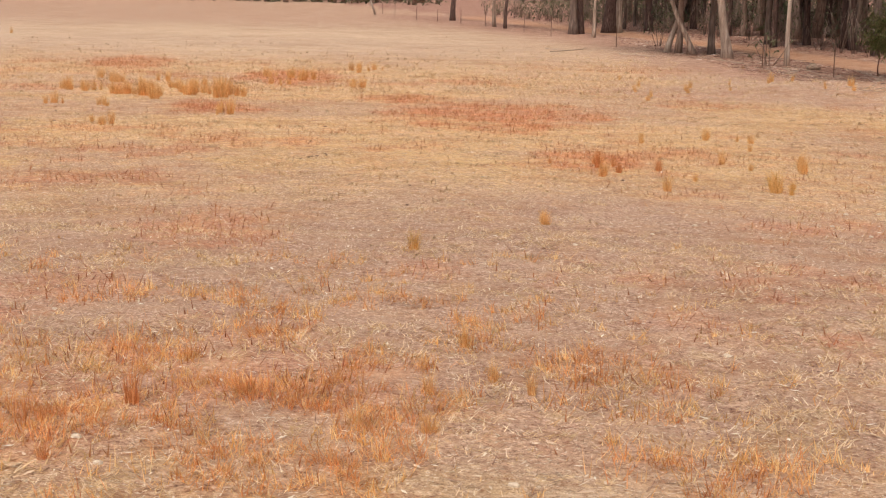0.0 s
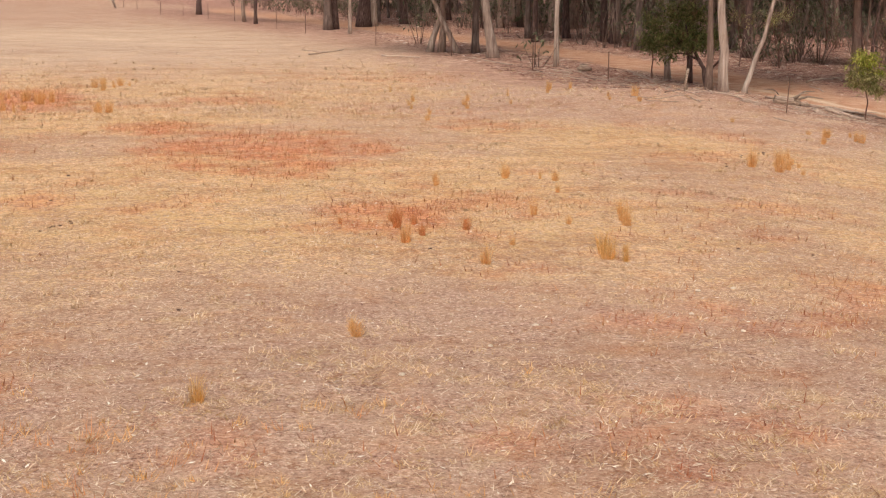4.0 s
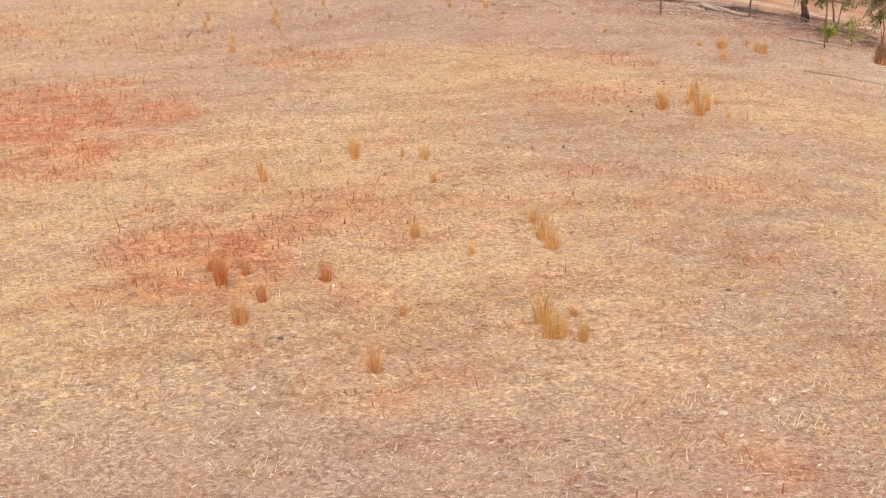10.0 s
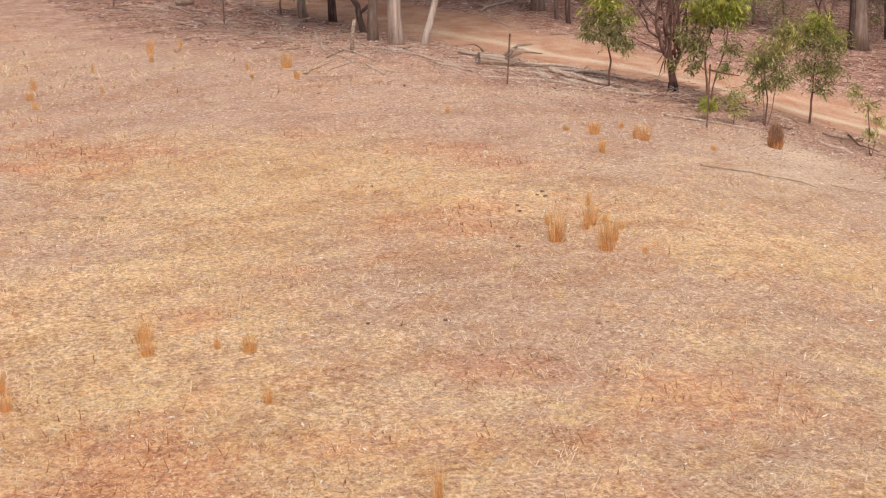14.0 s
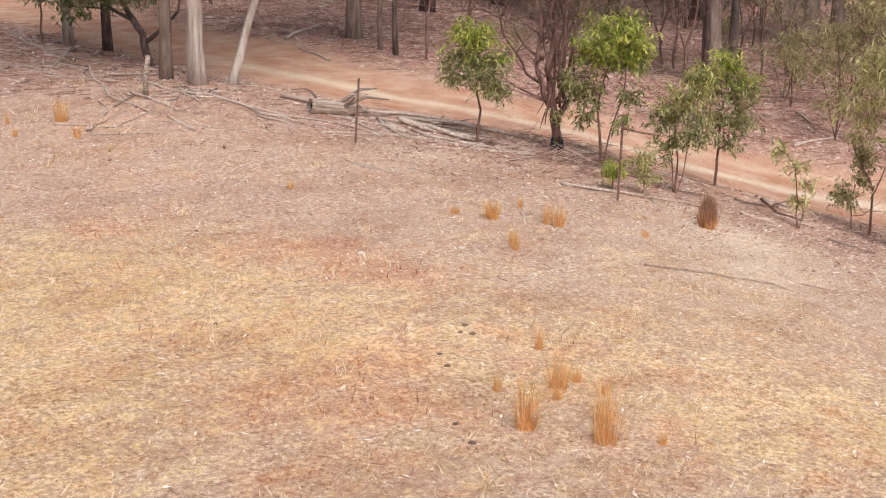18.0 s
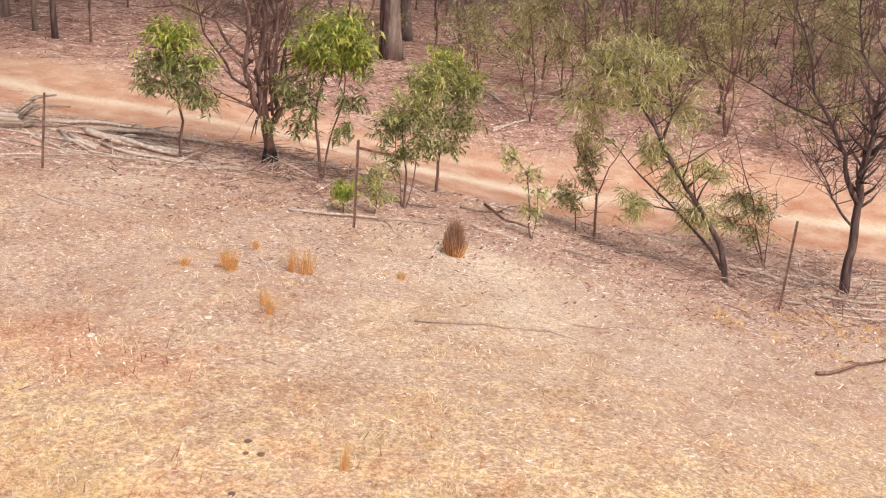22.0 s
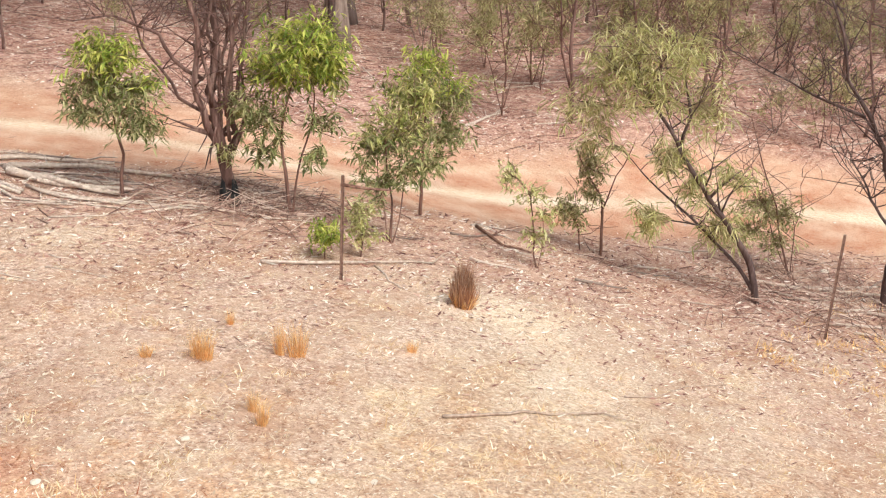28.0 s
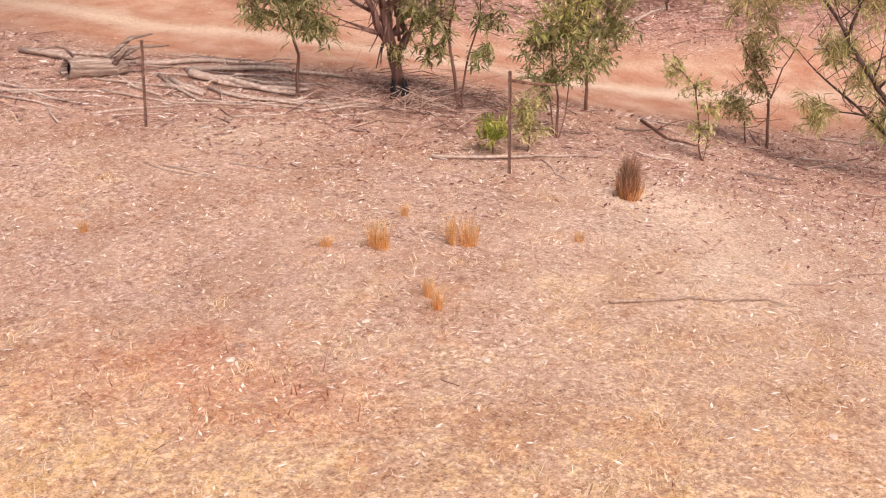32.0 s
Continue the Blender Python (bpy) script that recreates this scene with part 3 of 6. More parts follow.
def flakes(name, n, box, keep, seed, mat, label, category, low, high, narrow=0.3, up=0.25):
    x, y, r = scatter(n, box, keep, seed)
    k = len(x)
    turn, length = r.uniform(0, 2 * np.pi, k), r.uniform(low, high, k)
    p = np.stack([x, y, ground(x, y) + 0.012], -1)
    way = np.stack([np.cos(turn), np.sin(turn), r.uniform(-0.05, up, k)], -1) * length[:, None] / 2
    side = np.stack([-np.sin(turn), np.cos(turn), r.uniform(-up, up, k)], -1) * (length * narrow)[:, None] / 2
    return stuff_mesh(name, np.stack([p - way, p + side, p + way, p - side], 1), [(0, 1, 2, 3)], mat, label, category)


def grass_keep(x, y):
    clumps = sg((fractal(x, y, 0.55, 51) - 0.47) / 0.05)
    return np.clip((0.25 + 0.75 * clumps) * (1 - 0.88 * bare_cover(x, y)) * (1 - track_cover(x, y)) * (1 - 0.9 * litter_cover(x, y))
                   * (1 - rusty(x, y)) * (1 - 0.8 * pale_cover(x, y)), 0, 1)


def tufted(name, n, each, box, keep, seed, mat, label, low, high, lift, width, spread):
    """Matted clumps of blades that radiate from their middles."""
    x, y, r = scatter(n, box, keep, seed)
    k = len(x) * each
    cx, cy = np.repeat(x, each), np.repeat(y, each)
    size = np.repeat(r.uniform(0.5, 1.3, len(x)), each)
    lean = np.repeat(r.uniform(0, 2 * np.pi, len(x)), each)
    turn = lean + r.normal(0, 1.1, k)
    d = np.abs(r.normal(0, spread, k)) * size
    a = r.uniform(0, 2 * np.pi, k)
    px, py = cx + np.cos(a) * d, cy + np.sin(a) * d
    length, rise = r.uniform(low, high, k) * size, r.uniform(lift[0], lift[1], k)
    p = np.stack([px, py, ground(px, py) - 0.004], -1)
    wx, wy = np.cos(turn), np.sin(turn)
    side = np.stack([-wy, wx, 0 * wx], -1) * width
    tip = p + np.stack([wx * np.cos(rise), wy * np.cos(rise), np.sin(rise)], -1) * length[:, None]
    return stuff_mesh(name, np.stack([p - side, p + side, tip], 1), [(0, 1, 2)], mat, label, "grass")


tufted("dry_grass", 56000, 20, (-13, 17, -3, 33), grass_keep, 101, STRAW, "short dry straw grass matted over the paddock", 0.025, 0.085, (0.03, 0.5), 0.0042, 0.085)
tufted("dry_grass", 7000, 34, (-16, 12, 4, 40), lambda x, y: np.clip(grass_keep(x, y) * 1.3, 0, 1) * sg((fractal(x, y, 1.6, 53) - 0.48) / 0.05), 111, STRAW, "low matted tussocks of dry straw", 0.04, 0.12, (0.1, 0.9), 0.005, 0.13)
tufted("dry_grass", 26000, 9, (-26, 12, 30, 85), lambda x, y: grass_keep(x, y) * sg((49 - y) / 7), 102, STRAW, "short dry straw grass of the far paddock", 0.1, 0.26, (0.1, 0.8), 0.009, 0.12)
tufted("stubble", 24000, 13, (-13, 9, -4, 20), lambda x, y: np.clip(0.3 + 0.8 * bare_cover(x, y), 0, 1) * (1 - rusty(x, y)), 117, STUBBLE, "flattened brown stubble and dead stalks on the soil", 0.04, 0.14, (0.0, 0.3), 0.0055, 0.10)
tufted("stubble", 16000, 14, (-2, 18, 17, 34), lambda x, y: np.clip(0.2 + 0.8 * bare_cover(x, y), 0, 1) * (1 - track_cover(x, y)) * (1 - rusty(x, y)), 118, STUBBLE, "flattened pinkish stubble on the trampled soil", 0.03, 0.1, (0.0, 0.3), 0.0042, 0.11)
blades("rust_grass", 330000, (-18, 9, -1, 46), lambda x, y: rusty(x, y) * (0.4 + 0.6 * fractal(x, y, 0.3, 61)), 103, RUST_GRASS,
       "low rust-red grass in patches", 0.06, 0.17, (0.3, 1.2), 0.006)
def drift_keep(x, y):
    return np.clip(sg((fractal(x, y, 0.8, 71) + 0.35 * fractal(x, y, 2.6, 72) - 0.75) / 0.035) * sg((-5.2 - x + 0.25 * (4 - y)) / 0.7 + 0.8) * sg((3.2 - y) / 1.2), 0, 1)


tufted("orange_grass", 4200, 20, (-11, -3.0, -3, 6), drift_keep, 110, TUFT_RUST, "thin low orange grass in loose drifts", 0.06, 0.2, (0.3, 1.25), 0.0032, 0.08)
tufted("golden_grass", 5200, 20, (-12, -2.0, -4, 7), lambda x, y: np.clip(0.04 * sg((5 - y) / 2) + 0.8 * drift_keep(x, y), 0, 1), 113, TUFT_STRAW, "thin golden dry grass in loose drifts", 0.05, 0.17, (0.15, 1.2), 0.0038, 0.08)
tufted("dry_grass", 9000, 22, (-12, 6, -4, 8), lambda x, y: sg((fractal(x, y, 1.1, 73) - 0.53) / 0.04), 119, STRAW, "matted pale straw lying in patches", 0.04, 0.14, (0.02, 0.45), 0.0055, 0.10)
flakes("leaf_litter", 115000, (8, 40, 14, 50), lambda x, y: litter_cover(x, y) * (0.5 + 0.5 * (litter_cover(x, y) > 0.5)) * (1 - track_cover(x, y)), 104,
       LITTER, "fallen brown and pale gum leaves", "leaf litter", 0.05, 0.15, 0.34)
flakes("pale_litter", 120000, (-12, 22, -3, 36), lambda x, y: np.clip(0.14 + 0.25 * sg((11 - y) / 2) + 0.9 * sg((beyond(x, y) + 7) / 1.5) * (1 - litter_cover(x, y)), 0, 1) * (1 - track_cover(x, y)), 105,
       PALE_LITTER, "pale bits of dead leaf and bark on the soil", "leaf litter", 0.025, 0.085, 0.28)
flakes("leaf_litter", 50000, (8, 70, 40, 130), litter_cover, 106, LITTER, "fallen leaves on the far forest floor", "leaf litter", 0.1, 0.3, 0.4)


flakes("leaf_litter", 80000, (11, 25, 18, 32), lambda x, y: 0.5 * sg((beyond(x, y) + 2.3 + 3 * (fractal(x, y, 1.4, 43) - 0.5)) / 0.6) * (1 - track_cover(x, y)) * (0.35 + 0.65 * sg((fractal(x, y, 0.6, 44) - 0.48) / 0.05)), 115,
       LITTER, "fallen brown and pale gum leaves along the verge", "leaf litter", 0.04, 0.11, 0.3)
tufted("verge_grass", 1500, 16, (16.5, 24, 17, 23.5), lambda x, y: sg((fractal(x, y, 1.1, 45) - 0.5) / 0.05) * (1 - track_cover(x, y)) * sg((-0.4 - beyond(x, y)) / 0.6), 116, TUFT_GREEN, "yellowish dry grass on the verge", 0.05, 0.16, (0.2, 1.1), 0.005, 0.08)


def twigs(name, n, box, keep, seed, label, low, high, thick, up=0.12):
    x, y, r = scatter(n, box, keep, seed)
    k = len(x)
    turn, length = r.uniform(0, 2 * np.pi, k), r.uniform(low, high, k)
    p = np.stack([x, y, ground(x, y) + thick], -1)
    way = np.stack([np.cos(turn), np.sin(turn), r.uniform(-0.03, up, k)], -1) * length[:, None] / 2
    if up > 0.2:
        p[:, 2] += np.abs(way[:, 2]) + r.uniform(0, 0.1, k)
    side = np.stack([-np.sin(turn), np.cos(turn), 0 * turn], -1) * thick
    top = np.zeros((k, 3)) + (0, 0, thick * 1.6)
    corners = np.stack([p - way - side, p - way + side, p - way + top, p + way - side * 0.5, p + way + side * 0.5, p + way + top * 0.5], 1)
    return stuff_mesh(name, corners, [(0, 1, 4, 3), (1, 2, 5, 4), (2, 0, 3, 5)], TWIG, label, "twigs")


twigs("fallen_twigs", 17000, (8, 44, 12, 60), lambda x, y: 0.9 * litter_cover(x, y) * (litter_cover(x, y) > 0.3), 107, "fallen grey and brown twigs on the litter", 0.12, 0.65, 0.008)
twigs("fallen_twigs", 1400, (0, 18, 17, 36), lambda x, y: 0.3 + 0 * x, 108, "thin twigs lying on the pink soil", 0.05, 0.17, 0.004)
twigs("brushwood", 3000, (16.6, 22.6, 21.6, 26.2), lambda x, y: np.clip(1.2 * np.exp(-(((x - 19.6) / 1.5) ** 2 + ((y - 23.8) / 1.0) ** 2)), 0, 1), 120,
      "tangled dead brushwood under the leaning tree", 0.12, 0.5, 0.006, 0.5)
twigs("brushwood", 1800, (12.8, 16.2, 27.4, 30.2), lambda x, y: np.clip(1.1 * np.exp(-(((x - 14.5) / 1.0) ** 2 + ((y - 28.8) / 0.7) ** 2)), 0, 1), 121,
      "dead twigs round the foot of the burnt tree", 0.15, 0.7, 0.006, 0.3)


# ---- grass tufts ----
def tuft_mesh(name, mat, seed, n=110, height=1.0, spread=0.16):
    r, s = random.Random(seed), Shape()
    for _ in range(n):
        a, d = r.uniform(0, 2 * math.pi), spread * math.sqrt(r.random())
        p = Vector((math.cos(a) * d, math.sin(a) * d, -0.03))
        out = r.uniform(0.3, 1.6)
        lean = Vector((p.x * out + r.gauss(0, 0.26), p.y * out + r.gauss(0, 0.26), 0))
        h = height * r.uniform(0.2, 1.0)
        side = Vector((r.uniform(-1, 1), r.uniform(-1, 1), 0)).normalized() * 0.0092
        mid = p + lean * 0.35 + Vector((0, 0, h * 0.6))
        tip = p + lean + Vector((0, 0, h * (1 - 0.3 * min(1.0, lean.length))))
        s.verts += [p - side, p + side, mid + side * 0.7, mid - side * 0.7, tip]
        c = s.count
        s.faces += [(c, c + 1, c + 2, c + 3), (c + 3, c + 2, c + 4)]
        s.count += 5
    return s.mesh(name, mat, False)


TUFTS = {kind: [tuft_mesh("grass_tuft", mat, 10 * i + j, 125 + 25 * j, 1.0, 0.22 + 0.07 * j) for j in range(3)]
         for i, (kind, mat) in enumerate((("straw", TUFT_STRAW), ("green", TUFT_GREEN), ("rust", TUFT_RUST),))}
TUFT_LABELS = {"straw": "upright orange straw-coloured grass tuft on the paddock", "green": "yellow-green grass tuft with straw tips on the paddock",
               "rust": "rust-orange grass tuft among red grass"}
TUFT_SPOTS = [(-1.97, 14.8, 0.28), (-2.08, 13.59, 0.16), (-1.74, 14.13, 0.2), (-1.95, 15.27, 0.2), (-2.72, 15.15, 0.12), (-1.68, 15.02, 0.22)]
tuft_rnd = random.Random(5)


def tuft(x, y, h, kind="straw"):
    ob = new("grass_tuft", tuft_rnd.choice(TUFTS[kind]))
    w = max(h, 0.18) * tuft_rnd.uniform(0.5, 0.85)
    ob.matrix_basis = Matrix.LocRotScale((x, y, float(ground(x, y))), Euler((0, 0, tuft_rnd.uniform(0, 6.28))), (w, w, h * 1.25))
    return tagged(ob, TUFT_LABELS[kind], "grass tuft", "grass tufts")


tuft(-7.47, -0.65, 0.13, "rust")
tuft(-5.28, -0.10, 0.14, "straw")
tuft(-7.63, 0.05, 0.12, "rust")
tuft(-7.15, 0.43, 0.28, "rust")
tuft(-4.57, 0.74, 0.19, "straw")
tuft(-5.26, 0.77, 0.17, "straw")
tuft(-4.80, 1.07, 0.18, "straw")
tuft(-4.93, 2.03, 0.24, "straw")
tuft(-5.20, 6.40, 0.28, "green")
tuft(-3.57, 8.51, 0.21, "straw")
tuft(-3.57, 8.77, 0.19, "straw")
tuft(-1.39, 12.00, 0.30, "straw")
tuft(0.42, 12.00, 0.27, "green")
tuft(0.25, 12.20, 0.31, "green")
tuft(0.32, 12.55, 0.38, "green")
tuft(0.64, 12.63, 0.14, "straw")
tuft(-0.72, 13.22, 0.15, "straw")
tuft(-2.08, 13.59, 0.32, "straw")
tuft(-1.74, 14.13, 0.15, "rust")
tuft(5.52, 14.39, 0.17, "straw")
tuft(-1.03, 14.50, 0.24, "rust")
tuft(1.37, 14.62, 0.29, "straw")
tuft(0.52, 14.69, 0.16, "straw")
tuft(-1.97, 14.80, 0.36, "rust")
tuft(1.46, 15.02, 0.37, "straw")
tuft(0.24, 15.54, 0.28, "straw")
tuft(1.61, 15.59, 0.27, "straw")
tuft(1.31, 17.80, 0.19, "straw")
tuft(-0.56, 18.62, 0.21, "straw")
tuft(1.61, 18.92, 0.21, "straw")
tuft(-0.49, 19.09, 0.23, "straw")
tuft(1.40, 19.14, 0.16, "straw")
tuft(0.81, 19.27, 0.23, "straw")
tuft(0.91, 19.65, 0.26, "straw")
tuft(6.84, 20.08, 0.13, "straw")
tuft(6.46, 20.30, 0.43, "straw")
tuft(6.78, 20.60, 0.32, "straw")
tuft(-11.04, 20.67, 0.15, "straw")
tuft(6.11, 20.77, 0.47, "straw")
tuft(7.23, 21.04, 0.16, "straw")
tuft(6.77, 21.12, 0.14, "straw")
tuft(6.96, 21.30, 0.37, "straw")
tuft(7.23, 21.37, 0.17, "straw")
tuft(6.47, 21.49, 0.18, "straw")
tuft(7.51, 22.11, 0.24, "straw")
tuft(-8.97, 23.38, 0.25, "straw")
tuft(9.63, 24.74, 0.22, "straw")
tuft(11.91, 24.90, 0.12, "straw")
tuft(9.78, 24.94, 0.21, "straw")
tuft(10.86, 25.53, 0.32, "straw")
tuft(10.34, 25.94, 0.25, "straw")
tuft(10.03, 26.24, 0.12, "straw")
tuft(11.12, 26.27, 0.17, "straw")
tuft(-11.07, 27.81, 0.42, "straw")
tuft(-9.35, 27.81, 0.48, "straw")
tuft(8.88, 27.98, 0.12, "straw")
tuft(-10.31, 28.35, 0.47, "straw")
tuft(1.55, 29.24, 0.19, "straw")
tuft(-13.05, 29.29, 0.36, "straw")
tuft(1.86, 30.45, 0.24, "straw")
tuft(7.70, 31.29, 0.22, "straw")
tuft(3.15, 31.78, 0.19, "straw")
tuft(7.05, 31.79, 0.15, "straw")
tuft(1.72, 32.06, 0.17, "straw")
tuft(7.89, 32.17, 0.36, "straw")
tuft(-6.25, 32.20, 0.25, "straw")
tuft(7.24, 32.48, 0.19, "straw")
tuft(4.54, 32.56, 0.16, "straw")
tuft(-12.80, 32.65, 0.31, "straw")
tuft(3.30, 32.71, 0.24, "straw")
tuft(1.87, 33.07, 0.20, "straw")
tuft(-6.21, 33.46, 0.20, "straw")
tuft(-8.32, 33.73, 0.17, "straw")
tuft(3.66, 33.83, 0.25, "straw")
tuft(2.19, 34.17, 0.27, "straw")
tuft(-7.74, 34.80, 0.45, "straw")
tuft(5.10, 34.97, 0.23, "straw")
tuft(6.41, 35.39, 0.24, "straw")
tuft(6.91, 36.92, 0.35, "straw")
tuft(2.14, 37.32, 0.21, "straw")
tuft(7.71, 37.33, 0.28, "straw")
tuft(-6.13, 39.12, 0.27, "straw")
tuft(-6.14, 41.52, 0.30, "straw")
tuft(-24.31, 67.97, 0.37, "straw")
for x, y, h in [(-13.49, 29.83, 0.45), (-13.26, 29.87, 0.41), (-12.99, 29.67, 0.36), (-11.85, 25.05, 0.32), (-12.09, 28.61, 0.45), (-11.85, 28.3, 0.5), (-11.58, 28.0, 0.54), (-11.43, 28.37, 0.5), (-11.06, 27.63, 0.54), (-11.64, 33.61, 0.41), (-11.06, 30.9, 0.41), (-10.44, 29.11, 0.5), (-10.27, 28.9, 0.45), (-9.77, 28.63, 0.54), (-9.53, 28.09, 0.59), (-9.3, 28.13, 0.59), (-9.09, 28.39, 0.5), (-8.98, 23.27, 0.5), (-13.09, 25.46, 0.36), (-13.3, 34.06, 0.36), (-12.79, 32.66, 0.41), (-6.19, 32.44, 0.41), (-6.1, 39.97, 0.41), (-5.6, 40.48, 0.36), (-7.88, 35.95, 0.45), (-7.62, 35.18, 0.45), (-8.3, 32.77, 0.36), (-8.77, 36.62, 0.41), (-11.08, 20.69, 0.36), (-11.64, 30.79, 0.36), (-10.46, 31.67, 0.36)]:
    for k in range(3):
        tuft(x + tuft_rnd.uniform(-0.28, 0.28), y + tuft_rnd.uniform(-0.5, 0.5), h * (0.95, 0.7, 0.5)[k], "straw")
for x, y, h in TUFT_SPOTS:
    tuft(x, y, h, "rust")
tuft(10.95, 25.42, 0.33, "straw")
tuft(10.30, 25.86, 0.26, "straw")


def broom(x, y, h, r):
    """A dense upright clump of fine brown stalks with a fuzzy top and old straw round its foot."""
    rnd = random.Random(71)
    ob = thing("grass_clump", x, y, "dense reddish-brown broom-like grass clump near the fence", "grass clump")
    for name, n, mat, low, high, wide, label in (("stalk_mass", 620, TUFT_BROWN, 0.6, 1.0, 0.0045, ""), ("plume_head", 420, STALK_TOP, 0.7, 1.12, 0.003, "greyish fuzzy seed tops"), ("old_straw", 170, TUFT_STRAW, 0.15, 0.5, 0.005, "yellow old straw round the foot")):
        s = Shape()
        for _ in range(n):
            a, d = rnd.uniform(0, 6.28), math.sqrt(rnd.random())
            k = h * rnd.uniform(low, high) * (1 - 0.38 * d * d)
            foot = Vector((math.cos(a) * d * r * 0.8, math.sin(a) * d * r * 0.8, -0.02 if name != "plume_head" else k * 0.55))
            top = Vector((math.cos(a) * d * r * 1.0 + rnd.gauss(0, 0.035), math.sin(a) * d * r * 1.0 + rnd.gauss(0, 0.035), k))
            if name == "old_straw":
                top += Vector((math.cos(a), math.sin(a), 0)) * 0.05
            half = foot.lerp(top, 0.55) + Vector((rnd.gauss(0, 0.008), rnd.gauss(0, 0.008), 0))
            side = Vector((rnd.uniform(-1, 1), rnd.uniform(-1, 1), 0)).normalized() * wide
            s.verts += [foot - side, foot + side, half + side * 0.8, half - side * 0.8, top]
            c = s.count
            s.faces += [(c, c + 1, c + 2, c + 3), (c + 3, c + 2, c + 4)]
            s.count += 5
        tagged(part(name, s, mat, ob, label, smooth=False), kind="stuff")


broom(13.69, 25.44, 0.5, 0.115)


# ---- stones and dung ----
def lump_mesh(name, mat, seed, flat=0.6):
    bm = bmesh.new()
    bmesh.ops.create_icosphere(bm, subdivisions=2, radius=1.0)
    r = random.Random(seed)
    shift = Vector((r.uniform(0, 9), r.uniform(0, 9), r.uniform(0, 9)))
    for v in bm.verts:
        v.co *= 1 + 0.38 * noise.noise(v.co * 1.1 + shift) + 0.12 * noise.noise(v.co * 3 + shift)
        v.co.z *= flat
    me = bpy.data.meshes.new(name)
    bm.to_mesh(me)
    bm.free()
    me.materials.append(mat)
    return me


STONES = [lump_mesh("stone", STONE, s) for s in range(4)]
DUNGS = [lump_mesh("dung", DUNG, 20 + s, 0.5) for s in range(3)]
lump_rnd = random.Random(9)


def lump(name, meshes, x, y, r, label, category):
    ob = new(name, lump_rnd.choice(meshes))
    k = r * lump_rnd.uniform(0.7, 1.2)
    ob.matrix_basis = Matrix.LocRotScale((x, y, float(ground(x, y)) + k * 0.18), Euler((0, 0, lump_rnd.uniform(0, 6.28))), (k * 1.2, k, k))
    return tagged(ob, label, category, name + "s on the paddock")


for x, y in [(0.10, 9.07), (0.65, 10.23), (1.12, 10.31), (0.28, 8.17), (-1.72, 8.70), (-3.97, 13.22), (-4.86, -1.06), (-2.96, 1.95), (-7.15, -0.72),
             (-7.36, -0.28), (-8.24, 3.23), (9.07, 24.98), (11.09, 25.01), (13.18, 22.78), (7.95, 25.28), (9.16, 23.93), (9.90, 21.61), (9.43, 23.61),
             (-2.38, 7.95), (-3.41, 7.04), (-3.49, 5.99), (-4.42, 10.61), (23.89, 24.68), (27.95, 25.31)]:
    lump("stone", STONES, x, y, 0.026, "small pale quartz stone lying on the dry grass", "stone")
for x, y in [(2.87, 19.11), (3.56, 18.87), (3.17, 12.40), (2.28, 12.77), (-1.87, 13.03), (6.92, 26.88), (5.72, 21.11), (-4.81, 26.02), (-6.66, 15.56),
             (7.33, 22.89), (7.23, 22.67), (6.62, 22.38), (6.49, 22.13), (5.45, 24.03), (5.60, 20.78), (7.56, 30.11), (-6.04, 1.01), (-6.10, 1.08),
             (-5.19, 9.95), (-6.45, 15.95), (7.17, 22.76), (-12.5, 23.25), (-11.78, 23.6), (-11.34, 23.15), (-5.77, 31.68), (-4.8, 25.44), (-6.78, 17.89), (-6.82, 15.26), (-6.7, 15.46), (-6.57, 15.62), (-6.48, 31.29), (-6.26, 25.15), (-6.6, 20.67), (-5.1, 12.06), (-12.04, 20.94), (-6.42, 15.78)]:
    lump("dung", DUNGS, x, y, 0.026, "dark dry dung pat on the straw", "dung")
lump("stone", STONES, 21.30, 24.03, 0.075, "white stone lying by the leaning tree", "stone")
flakes("pale_chips", 12000, (-12, 20, -4, 34), lambda x, y: 0.25 + 0.35 * bare_cover(x, y), 109, STONE, "tiny pale stones and bark chips", "gravel", 0.012, 0.04, 0.6, 0.4)


# ---- fallen wood ----
branch_rnd = random.Random(31)


